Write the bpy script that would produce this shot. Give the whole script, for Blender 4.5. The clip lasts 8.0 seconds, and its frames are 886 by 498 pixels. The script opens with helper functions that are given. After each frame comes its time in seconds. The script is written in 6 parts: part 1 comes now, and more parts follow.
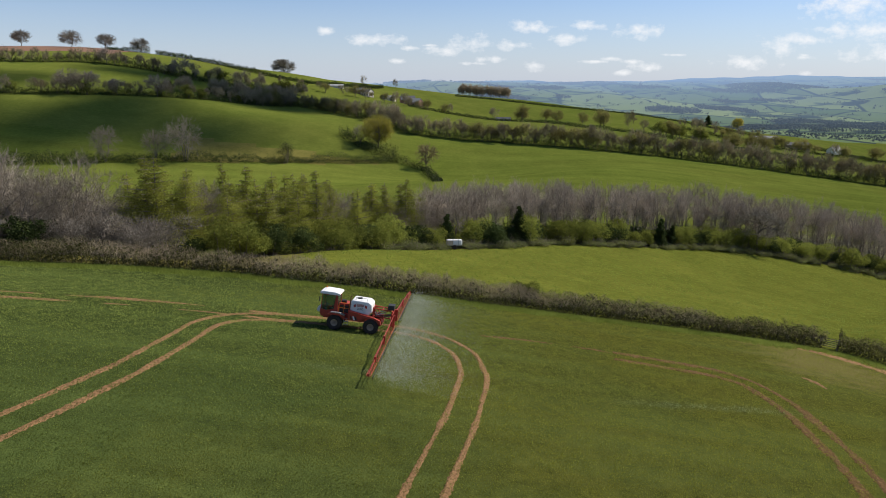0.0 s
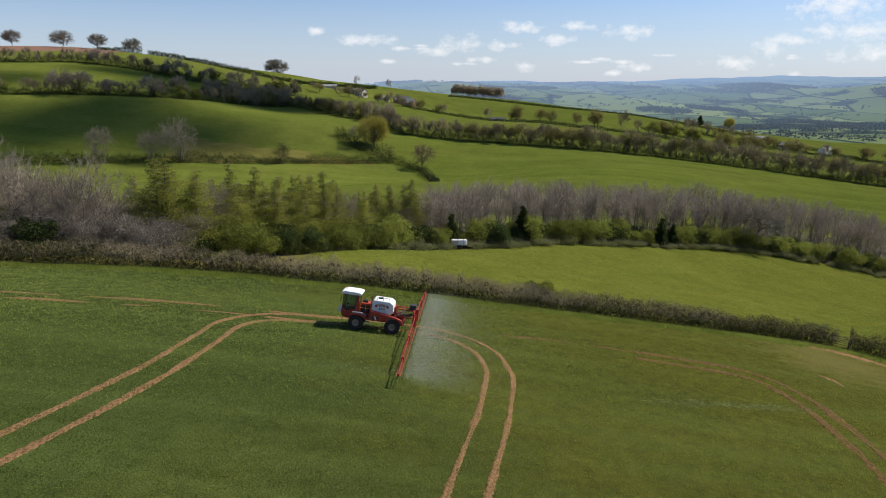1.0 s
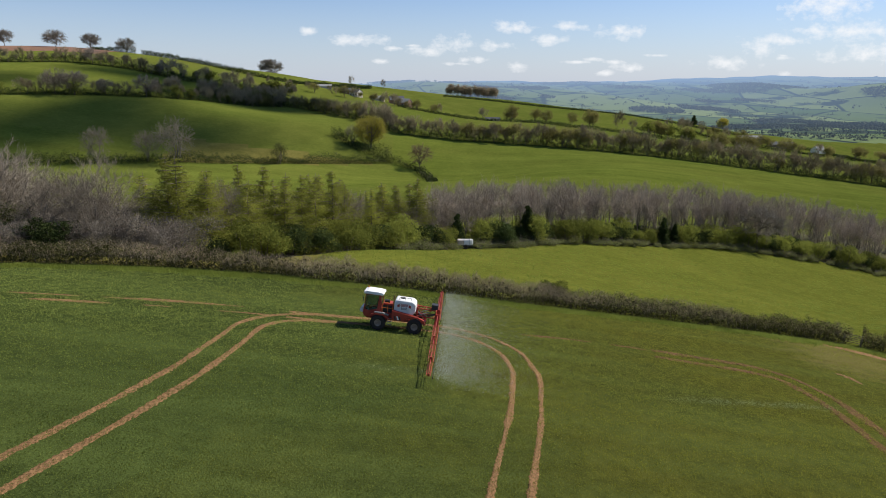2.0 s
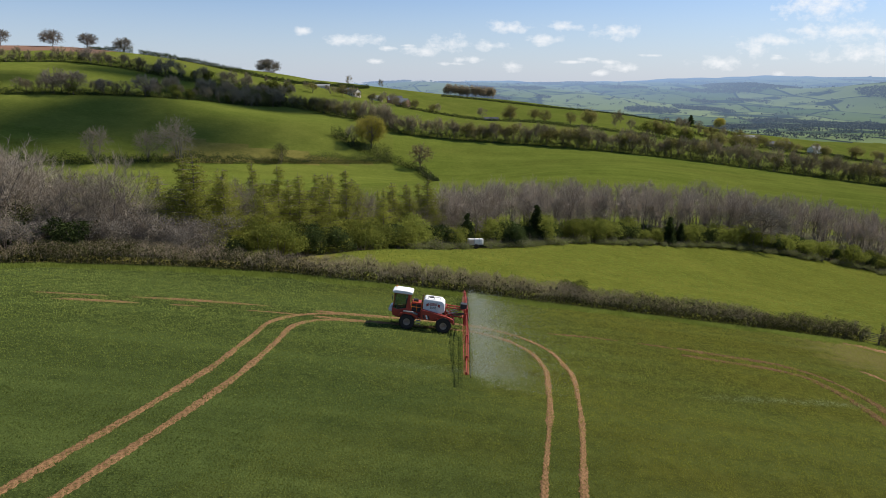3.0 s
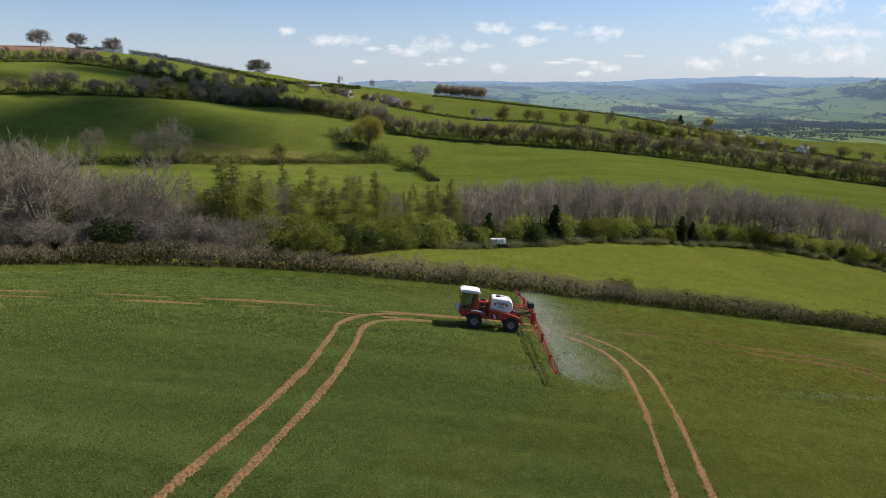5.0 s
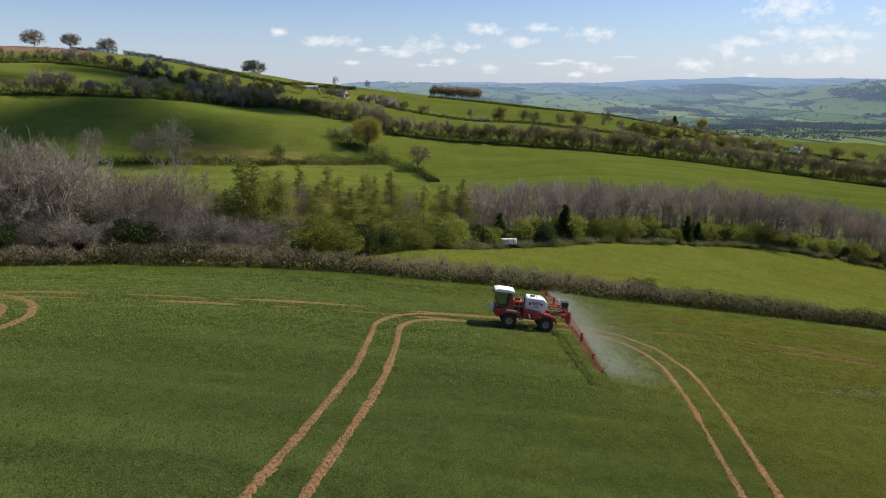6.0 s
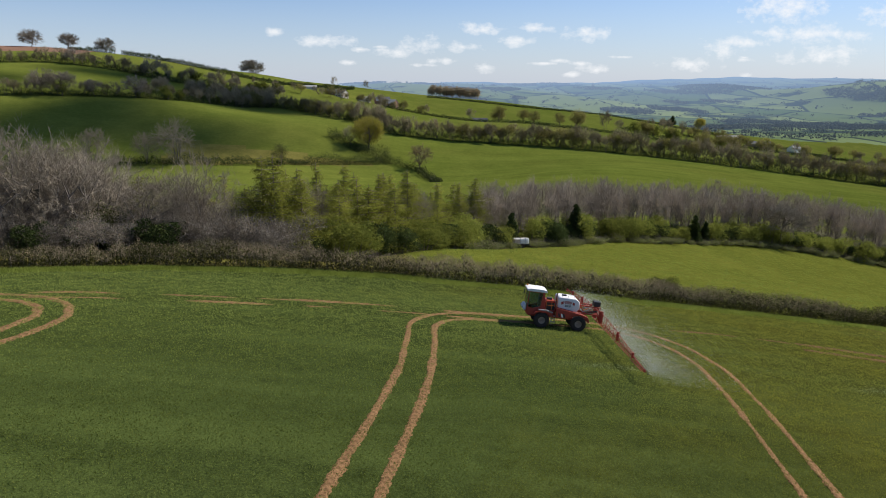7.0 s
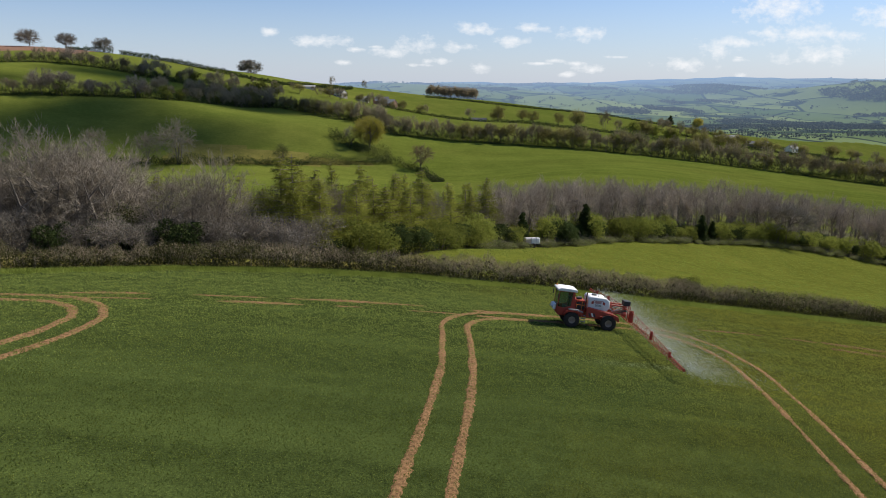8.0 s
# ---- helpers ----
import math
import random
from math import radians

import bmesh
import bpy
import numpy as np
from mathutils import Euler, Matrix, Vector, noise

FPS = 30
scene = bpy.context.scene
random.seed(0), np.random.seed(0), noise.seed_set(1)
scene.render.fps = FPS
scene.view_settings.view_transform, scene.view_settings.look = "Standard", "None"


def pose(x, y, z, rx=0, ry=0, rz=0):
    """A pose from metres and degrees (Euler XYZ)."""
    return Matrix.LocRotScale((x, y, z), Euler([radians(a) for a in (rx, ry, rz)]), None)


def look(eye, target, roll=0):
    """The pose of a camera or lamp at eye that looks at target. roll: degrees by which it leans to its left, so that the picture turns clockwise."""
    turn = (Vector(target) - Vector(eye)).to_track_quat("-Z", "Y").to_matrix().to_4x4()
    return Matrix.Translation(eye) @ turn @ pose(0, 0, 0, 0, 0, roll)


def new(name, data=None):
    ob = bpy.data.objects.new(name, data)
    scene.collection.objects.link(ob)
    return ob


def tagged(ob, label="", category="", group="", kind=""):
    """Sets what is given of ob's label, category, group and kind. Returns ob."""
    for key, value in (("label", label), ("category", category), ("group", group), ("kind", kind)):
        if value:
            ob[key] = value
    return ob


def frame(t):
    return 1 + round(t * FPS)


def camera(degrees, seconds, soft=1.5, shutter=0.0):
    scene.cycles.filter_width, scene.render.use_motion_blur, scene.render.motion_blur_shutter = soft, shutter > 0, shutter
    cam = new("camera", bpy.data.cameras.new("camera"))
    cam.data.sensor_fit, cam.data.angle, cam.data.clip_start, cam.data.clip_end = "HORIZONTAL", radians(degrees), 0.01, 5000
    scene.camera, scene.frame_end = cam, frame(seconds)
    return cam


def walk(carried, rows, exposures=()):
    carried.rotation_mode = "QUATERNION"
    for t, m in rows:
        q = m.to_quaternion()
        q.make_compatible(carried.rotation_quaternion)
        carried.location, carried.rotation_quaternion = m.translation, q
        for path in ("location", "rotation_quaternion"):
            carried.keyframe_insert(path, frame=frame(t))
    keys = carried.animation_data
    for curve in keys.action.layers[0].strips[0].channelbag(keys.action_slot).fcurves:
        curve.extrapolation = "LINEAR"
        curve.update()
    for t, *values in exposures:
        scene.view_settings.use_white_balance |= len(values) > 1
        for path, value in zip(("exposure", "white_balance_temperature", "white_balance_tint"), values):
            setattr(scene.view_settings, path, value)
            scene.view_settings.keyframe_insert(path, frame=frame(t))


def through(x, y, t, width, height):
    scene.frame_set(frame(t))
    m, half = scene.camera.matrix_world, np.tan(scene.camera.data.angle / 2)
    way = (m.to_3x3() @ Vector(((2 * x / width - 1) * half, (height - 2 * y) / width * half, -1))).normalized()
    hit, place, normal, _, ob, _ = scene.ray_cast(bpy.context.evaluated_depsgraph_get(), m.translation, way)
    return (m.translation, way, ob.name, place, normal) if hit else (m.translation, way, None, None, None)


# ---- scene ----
import collections

cam = camera(66.0, 8.0, 0.6)
PATH = [
    (0, (-1.936, -0.887, 18.702), (-1.896, 0.905, 18.257), 0.36),
    (0.5, (-3.218, -0.868, 18.678), (-3.164, 0.923, 18.234), 0.36),
    (1, (-4.502, -0.794, 18.628), (-4.439, 0.997, 18.184), 0.36),
    (1.5, (-5.719, -0.722, 18.608), (-5.645, 1.069, 18.164), 0.36),
    (3, (-9.863, -0.496, 18.460), (-9.768, 1.294, 18.016), 0.36),
    (3.5, (-11.460, -0.418, 18.442), (-11.356, 1.371, 17.998), 0.36),
    (4, (-13.237, -0.246, 18.410), (-13.123, 1.541, 17.966), 0.36),
    (4.5, (-14.963, -0.088, 18.362), (-14.840, 1.700, 17.918), 0.36),
    (6, (-20.327, 0.459, 18.126), (-20.174, 2.245, 17.686), 0.36),
    (6.5, (-21.852, 0.636, 18.078), (-21.692, 2.421, 17.638), 0.36),
    (7, (-23.383, 0.825, 18.038), (-23.219, 2.610, 17.598), 0.36),
    (7.5, (-24.776, 0.983, 18.009), (-24.607, 2.767, 17.568), 0.36),
    (8, (-26.249, 1.211, 17.965), (-26.074, 2.995, 17.525), 0.36),
]
walk(cam, [(t, look(eye, target, roll)) for t, eye, target, roll in PATH])

# ---- world, sun ----
SUN_AZ, SUN_EL = radians(20), radians(46)      # azimuth from +x towards +y
TO_SUN = Vector((math.cos(SUN_AZ) * math.cos(SUN_EL), math.sin(SUN_AZ) * math.cos(SUN_EL), math.sin(SUN_EL)))
scene.view_settings.exposure = 0.3


def nodes_of(tree):
    tree.nodes.clear()

    def add(kind, **values):
        node = tree.nodes.new(kind)
        for key, value in values.items():
            if key in node.inputs:
                node.inputs[key].default_value = value
        return node
    return add, tree.links.new


def math_node(add, link, op, a, b=None, c=None, clamp=False):
    node = add("ShaderNodeMath")
    node.operation, node.use_clamp = op, clamp
    for slot, value in enumerate((a, b, c)):
        if value is None:
            continue
        if isinstance(value, (int, float)):
            node.inputs[slot].default_value = value
        else:
            link(value, node.inputs[slot])
    return node.outputs[0]


def blend(add, link, fac, a, b, mode="MIX"):
    mix = add("ShaderNodeMixRGB")
    mix.blend_type = mode
    for slot, value in ((0, fac), (1, a), (2, b)):
        if isinstance(value, (int, float)):
            mix.inputs[slot].default_value = value
        elif isinstance(value, tuple):
            mix.inputs[slot].default_value = (*value, 1)
        else:
            link(value, mix.inputs[slot])
    return mix.outputs[0]


# fair-weather clouds: bearing (x/y), height (z/y), half width, half height
CLOUDS = [
    (-0.143, 0.065, 0.012, 0.006), (-0.075, 0.054, 0.042, 0.008), (0.146, 0.072, 0.035, 0.008), (0.224, 0.074, 0.030, 0.006),
    (0.297, 0.068, 0.029, 0.012), (0.192, 0.057, 0.026, 0.007), (0.118, 0.048, 0.026, 0.007), (0.058, 0.050, 0.026, 0.012),
    (0.024, 0.039, 0.032, 0.007), (0.095, 0.029, 0.014, 0.005), (0.152, 0.020, 0.018, 0.007), (0.313, 0.018, 0.022, 0.006),
    (0.455, 0.026, 0.045, 0.009), (0.500, 0.047, 0.024, 0.011), (0.527, 0.059, 0.046, 0.008), (0.590, 0.108, 0.070, 0.022),
    (0.632, 0.071, 0.090, 0.012), (0.604, 0.036, 0.022, 0.008), (0.668, 0.042, 0.050, 0.012), (0.755, 0.100, 0.050, 0.016),
]
puffs = random.Random(12)
for _ in range(16):                               # thin shreds low over the distance
    CLOUDS.append((puffs.uniform(-0.05, 0.8), puffs.uniform(0.010, 0.050), puffs.uniform(0.008, 0.022), puffs.uniform(0.002, 0.004)))


def build_world():
    world = bpy.data.worlds.new("daylight")
    scene.world = world
    world.use_nodes = True
    add, link = nodes_of(world.node_tree)
    sky = add("ShaderNodeTexSky")
    sky.sky_type, sky.sun_disc = "NISHITA", False
    sky.sun_elevation, sky.sun_rotation = SUN_EL, math.pi / 2 - SUN_AZ
    sky.air_density, sky.dust_density, sky.ozone_density = 1.0, 0.3, 3.0
    coord = add("ShaderNodeTexCoord")
    parts = add("ShaderNodeSeparateXYZ")
    link(coord.outputs["Generated"], parts.inputs[0])
    y = math_node(add, link, "MAXIMUM", parts.outputs[1], 0.02)
    u = math_node(add, link, "DIVIDE", parts.outputs[0], y)
    v = math_node(add, link, "DIVIDE", parts.outputs[2], y)
    flat = add("ShaderNodeCombineXYZ")
    link(u, flat.inputs[0])
    link(math_node(add, link, "MULTIPLY", v, 1.5), flat.inputs[1])
    puff = add("ShaderNodeTexNoise", Scale=44.0, Detail=6.0, Roughness=0.62)
    link(flat.outputs[0], puff.inputs["Vector"])
    ragged = math_node(add, link, "MULTIPLY_ADD", puff.outputs[0], 3.0, -1.62)
    total = None
    for cu, cv, half_w, half_h in CLOUDS:
        half_w, half_h = half_w * 1.2, half_h * 1.3
        a = math_node(add, link, "MULTIPLY_ADD", u, 1 / half_w, -cu / half_w)
        b = math_node(add, link, "MULTIPLY_ADD", v, 1 / half_h, -cv / half_h)
        d = math_node(add, link, "ADD", math_node(add, link, "MULTIPLY", a, a), math_node(add, link, "MULTIPLY", b, b))
        near = math_node(add, link, "SUBTRACT", 1.0, math_node(add, link, "SQRT", d))
        total = near if total is None else math_node(add, link, "MAXIMUM", total, near)
    cover = math_node(add, link, "ADD", math_node(add, link, "MAXIMUM", total, -1.0), ragged)
    cover = math_node(add, link, "MULTIPLY", math_node(add, link, "MULTIPLY", cover, 1.0, clamp=True), 0.78)
    # thin bright veil near the horizon
    veil = math_node(add, link, "MULTIPLY_ADD", parts.outputs[2], -6.0, 0.75, clamp=True)
    veil = math_node(add, link, "MULTIPLY", veil, 0.8)
    pale = add("ShaderNodeMixRGB")
    pale.inputs[2].default_value = (5.7, 6.5, 8.1, 1)
    link(veil, pale.inputs[0])
    link(blend(add, link, 1.0, sky.outputs[0], (0.87, 0.94, 1.16), "MULTIPLY"), pale.inputs[1])
    mix = add("ShaderNodeMixRGB")
    mix.inputs[2].default_value = (9.3, 9.4, 9.6, 1)
    link(cover, mix.inputs[0])
    link(pale.outputs[0], mix.inputs[1])
    back = add("ShaderNodeBackground", Strength=0.083)
    out = add("ShaderNodeOutputWorld")
    link(mix.outputs[0], back.inputs[0])
    link(back.outputs[0], out.inputs[0])


build_world()
sun = new("sun", bpy.data.lights.new("sun", "SUN"))
sun.data.energy, sun.data.angle, sun.data.color = 4.9, radians(0.53), (1.0, 0.95, 0.87)
sun.matrix_world = look(TO_SUN * 100, (0, 0, 0))


# ---- materials ----
def noise_at(add, link, place, scale, detail=4.0, rough=0.55, stretch=None):
    if stretch:
        squeeze = add("ShaderNodeMapping")
        squeeze.inputs["Scale"].default_value = stretch
        link(place, squeeze.inputs["Vector"])
        place = squeeze.outputs[0]
    node = add("ShaderNodeTexNoise", Scale=scale, Detail=detail, Roughness=rough)
    link(place, node.inputs["Vector"])
    return node.outputs[0]


def contrast(add, link, fac, low, high):
    node = add("ShaderNodeMapRange")
    node.clamp = True
    node.inputs["From Min"].default_value, node.inputs["From Max"].default_value = low, high
    link(fac, node.inputs["Value"])
    return node.outputs[0]


def new_material(name):
    mat = bpy.data.materials.new(name)
    mat.use_nodes = True
    add, link = nodes_of(mat.node_tree)
    out = add("ShaderNodeOutputMaterial")
    return mat, add, link, out


def grass_material(name, dark, light, dry, patch=0.02, grain=3.0, dry_amount=0.4, stripes=None, bare=None, lean=0.0):
    """Turf: blade grain, broad patches of growth, thin dry places; bare: (x, y, radius, colour) of worn soil."""
    mat, add, link, out = new_material(name)
    place = add("ShaderNodeNewGeometry").outputs["Position"]
    broad = noise_at(add, link, place, patch, 5.0, 0.6)
    if lean:                                       # thinner, drier growth towards +x
        axis = add("ShaderNodeSeparateXYZ")
        link(place, axis.inputs[0])
        broad = math_node(add, link, "MULTIPLY_ADD", axis.outputs[0], lean, broad)
    broad = contrast(add, link, broad, 0.3, 0.7)
    fine = contrast(add, link, noise_at(add, link, place, grain, 6.0, 0.75), 0.32, 0.68)
    mid = contrast(add, link, noise_at(add, link, place, grain * 0.12, 5.0, 0.65), 0.3, 0.72)
    colour = blend(add, link, fine, dark, light)
    colour = blend(add, link, math_node(add, link, "MULTIPLY", broad, dry_amount), colour, dry)
    colour = blend(add, link, math_node(add, link, "MULTIPLY", mid, 0.5), colour, tuple(c * 0.7 for c in dark))
    if stripes:
        band = contrast(add, link, noise_at(add, link, place, 1.0, 3.0, 0.5, stripes), 0.4, 0.65)
        colour = blend(add, link, math_node(add, link, "MULTIPLY", band, 0.22), colour, tuple(c * 1.35 for c in light))
    if bare:
        bx, by, radius, soil = bare
        spot = add("ShaderNodeVectorMath")
        spot.operation = "DISTANCE"
        spot.inputs[1].default_value = (bx, by, -9.5)
        link(place, spot.inputs[0])
        edge = math_node(add, link, "MULTIPLY_ADD", spot.outputs["Value"], -1 / radius, 1.0)
        torn = noise_at(add, link, place, 0.5, 6.0, 0.7, (0.6, 1.4, 1.0))
        worn = contrast(add, link, math_node(add, link, "MULTIPLY_ADD", torn, 1.6, math_node(add, link, "SUBTRACT", edge, 1.05)), 0.0, 0.5)
        colour = blend(add, link, math_node(add, link, "MULTIPLY", worn, 0.55), colour, soil)
    shader = add("ShaderNodeBsdfDiffuse", Roughness=0.6)
    link(colour, shader.inputs["Color"])
    bump = add("ShaderNodeBump", Strength=0.5, Distance=0.25)
    link(fine, bump.inputs["Height"])
    link(bump.outputs[0], shader.inputs["Normal"])
    link(shader.outputs[0], out.inputs[0])
    return mat


def soil_material(name, light, dark, scale=4.0):
    mat, add, link, out = new_material(name)
    place = add("ShaderNodeNewGeometry").outputs["Position"]
    clod = contrast(add, link, noise_at(add, link, place, scale, 7.0, 0.7), 0.3, 0.7)
    damp = contrast(add, link, noise_at(add, link, place, scale * 0.1, 4.0, 0.6), 0.35, 0.7)
    colour = blend(add, link, clod, dark, light)
    colour = blend(add, link, math_node(add, link, "MULTIPLY", damp, 0.4), colour, tuple(c * 0.7 for c in dark))
    shader = add("ShaderNodeBsdfPrincipled", Roughness=0.95)
    shader.inputs["Specular IOR Level"].default_value = 0.08
    link(colour, shader.inputs["Base Color"])
    bump = add("ShaderNodeBump", Strength=0.8, Distance=0.08)
    link(clod, bump.inputs["Height"])
    link(bump.outputs[0], shader.inputs["Normal"])
    link(shader.outputs[0], out.inputs[0])
    return mat


def leaf_material(name, dark, light, through=0.35, tint=0.25, patch=0.35):
    """Leaves or twigs: varied leaf by leaf, plant by plant, some light through them."""
    mat, add, link, out = new_material(name)
    geo = add("ShaderNodeNewGeometry")
    info = add("ShaderNodeObjectInfo")
    clump = contrast(add, link, noise_at(add, link, geo.outputs["Position"], patch, 3.0, 0.6), 0.3, 0.7)
    mixer = math_node(add, link, "MULTIPLY_ADD", geo.outputs["Random Per Island"], 0.5, math_node(add, link, "MULTIPLY", clump, 0.5))
    colour = blend(add, link, mixer, dark, light)
    tone = math_node(add, link, "MULTIPLY_ADD", info.outputs["Random"], tint * 2, 1.0 - tint)
    scaled = add("ShaderNodeVectorMath")
    scaled.operation = "SCALE"
    link(colour, scaled.inputs[0])
    link(tone, scaled.inputs["Scale"])
    front = add("ShaderNodeBsdfDiffuse")
    link(scaled.outputs[0], front.inputs[0])
    if through > 0:
        back = add("ShaderNodeBsdfTranslucent")
        link(scaled.outputs[0], back.inputs[0])
        mix = add("ShaderNodeMixShader", Fac=through)
        link(front.outputs[0], mix.inputs[1])
        link(back.outputs[0], mix.inputs[2])
        link(mix.outputs[0], out.inputs[0])
    else:
        link(front.outputs[0], out.inputs[0])
    return mat


def plain_material(name, colour, rough=0.5, metal=0.0, wear=0.15, scale=6.0, dirt=None, coat=0.0):
    mat, add, link, out = new_material(name)
    place = add("ShaderNodeTexCoord").outputs["Object"]
    worn = contrast(add, link, noise_at(add, link, place, scale, 6.0, 0.65), 0.35, 0.75)
    colour_out = blend(add, link, math_node(add, link, "MULTIPLY", worn, wear), colour, dirt or tuple(c * 0.5 for c in colour))
    shader = add("ShaderNodeBsdfPrincipled", Metallic=metal)
    shader.inputs["Coat Weight"].default_value = coat
    link(colour_out, shader.inputs["Base Color"])
    link(math_node(add, link, "MULTIPLY_ADD", worn, 0.25, rough, clamp=True), shader.inputs["Roughness"])
    link(shader.outputs[0], out.inputs[0])
    return mat


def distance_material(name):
    """The broad vale far off: patchwork of small fields with dark hedge lines, distance haze painted over it as blue
    emission.
    """
    mat, add, link, out = new_material(name)
    place = add("ShaderNodeNewGeometry").outputs["Position"]
    parts = add("ShaderNodeSeparateXYZ")
    link(place, parts.inputs[0])
    squeeze = add("ShaderNodeMapping")
    squeeze.inputs["Scale"].default_value = (0.0040, 0.0019, 0.0)
    link(place, squeeze.inputs["Vector"])
    cells = add("ShaderNodeTexVoronoi", Scale=1.0, Randomness=0.9)
    link(squeeze.outputs[0], cells.inputs["Vector"])
    edges = add("ShaderNodeTexVoronoi", Scale=1.0, Randomness=0.9)
    edges.feature = "DISTANCE_TO_EDGE"
    link(squeeze.outputs[0], edges.inputs["Vector"])
    pick = add("ShaderNodeSeparateColor")
    link(cells.outputs["Color"], pick.inputs[0])
    colour = blend(add, link, pick.outputs[0], (0.065, 0.098, 0.030), (0.170, 0.205, 0.070))
    ploughed = math_node(add, link, "GREATER_THAN", pick.outputs[1], 0.998)
    colour = blend(add, link, ploughed, colour, (0.27, 0.20, 0.13))
    hedge = contrast(add, link, edges.outputs["Distance"], 0.024, 0.010)
    wood = contrast(add, link, noise_at(add, link, place, 0.0035, 4.0, 0.6), 0.54, 0.6)
    colour = blend(add, link, math_node(add, link, "MAXIMUM", hedge, wood), colour, (0.022, 0.032, 0.018))
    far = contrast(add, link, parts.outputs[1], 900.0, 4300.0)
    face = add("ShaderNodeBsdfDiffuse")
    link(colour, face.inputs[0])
    # aerial haze painted in as a blue glow, stronger with distance
    haze_glow = add("ShaderNodeEmission", Strength=1.0)
    haze_glow.inputs[0].default_value = (0.25, 0.36, 0.55, 1)
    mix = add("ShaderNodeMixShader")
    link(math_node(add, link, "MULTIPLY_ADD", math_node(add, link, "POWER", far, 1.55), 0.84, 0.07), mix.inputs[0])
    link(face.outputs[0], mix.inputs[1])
    link(haze_glow.outputs[0], mix.inputs[2])
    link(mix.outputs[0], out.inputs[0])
    return mat


def crop_blade_material():
    """Cereal leaf: bluish and yellowish drifts over the field, paler here and there."""
    mat, add, link, out = new_material("crop_blade")
    geo = add("ShaderNodeNewGeometry")
    axis = add("ShaderNodeSeparateXYZ")
    link(geo.outputs["Position"], axis.inputs[0])
    drift = noise_at(add, link, geo.outputs["Position"], 0.04, 5.0, 0.6)
    drift = contrast(add, link, math_node(add, link, "MULTIPLY_ADD", axis.outputs[0], 0.0105, drift), 0.28, 0.64)
    sheen = contrast(add, link, noise_at(add, link, geo.outputs["Position"], 0.13, 4.0, 0.6, (0.5, 1.3, 1.0)), 0.45, 0.75)
    colour = blend(add, link, geo.outputs["Random Per Island"], (0.088, 0.112, 0.022), (0.156, 0.180, 0.042))
    colour = blend(add, link, math_node(add, link, "MULTIPLY", sheen, 0.35), colour, (0.190, 0.245, 0.095))
    # lit blade tips of the farther crop painted brighter, and pale overlap strips where two passes of the boom met
    vivid = contrast(add, link, math_node(add, link, "MULTIPLY_ADD", drift, 8.0, axis.outputs[1]), 32.0, 52.0)
    colour = blend(add, link, math_node(add, link, "MULTIPLY", vivid, 0.9), colour, (0.312, 0.358, 0.084))
    colour = blend(add, link, math_node(add, link, "MULTIPLY", drift, 0.72), colour, (0.255, 0.246, 0.032))
    torn = noise_at(add, link, geo.outputs["Position"], 1.1, 4.0, 0.7)
    for x0, x1, y0, slope in ((-13.0, 0.5, 45.0, 0.06), (11.0, 29.0, 46.9, 0.19)):
        off = math_node(add, link, "MULTIPLY_ADD", axis.outputs[0], -slope, math_node(add, link, "SUBTRACT", axis.outputs[1], y0 - slope * (x0 + x1) / 2))
        off = math_node(add, link, "MULTIPLY_ADD", torn, 1.6, math_node(add, link, "SUBTRACT", off, 0.8))
        band = contrast(add, link, math_node(add, link, "ABSOLUTE", off), 0.9, 0.1)
        ends = math_node(add, link, "ABSOLUTE", math_node(add, link, "SUBTRACT", axis.outputs[0], (x0 + x1) / 2))
        band = math_node(add, link, "MULTIPLY", band, contrast(add, link, ends, (x1 - x0) / 2, (x1 - x0) / 2 - 4.0))
        colour = blend(add, link, math_node(add, link, "MULTIPLY", band, 0.7), colour, (0.335, 0.390, 0.215))
    front, back = add("ShaderNodeBsdfDiffuse"), add("ShaderNodeBsdfTranslucent")
    mix = add("ShaderNodeMixShader", Fac=0.45)
    link(colour, front.inputs[0])
    link(colour, back.inputs[0])
    link(front.outputs[0], mix.inputs[1])
    link(back.outputs[0], mix.inputs[2])
    link(mix.outputs[0], out.inputs[0])
    return mat


CROP = grass_material("crop_turf", (0.012, 0.020, 0.006), (0.112, 0.146, 0.037), (0.150, 0.140, 0.024), 0.04, 9.0, 0.7, (0.02, 0.35, 0.2), (39, 64.5, 12.5, (0.26, 0.21, 0.075)), 0.0105)
PASTURE = grass_material("pasture_turf", (0.092, 0.112, 0.016), (0.208, 0.220, 0.035), (0.235, 0.205, 0.040), 0.03, 0.9, 0.3)
MEADOW = grass_material("meadow_turf", (0.074, 0.104, 0.015), (0.158, 0.190, 0.030), (0.205, 0.195, 0.040), 0.012, 0.6, 0.5, (0.01, 0.12, 0.1))
HILL = grass_material("hill_turf", (0.086, 0.116, 0.018), (0.162, 0.190, 0.032), (0.215, 0.205, 0.044), 0.01, 0.6, 0.5)
ROUGH_TURF = grass_material("rough_turf", (0.095, 0.100, 0.022), (0.200, 0.180, 0.045), (0.330, 0.270, 0.070), 0.05, 1.0, 0.6)
WOOD_FLOOR = soil_material("leaf_litter", (0.105, 0.092, 0.040), (0.050, 0.054, 0.016), 1.2)
PLOUGHED = soil_material("red_ploughland", (0.26, 0.145, 0.090), (0.19, 0.105, 0.068), 0.8)
TRACK_SOIL = soil_material("wheel_track_soil", (0.37, 0.212, 0.100), (0.205, 0.112, 0.052), 9.0)
# two darker soils: damp ground, and lug-mark shade put into the colour
TRACK_WET_SHADE = soil_material("wet_rutted_soil", (0.165, 0.096, 0.036), (0.085, 0.050, 0.018), 9.0)
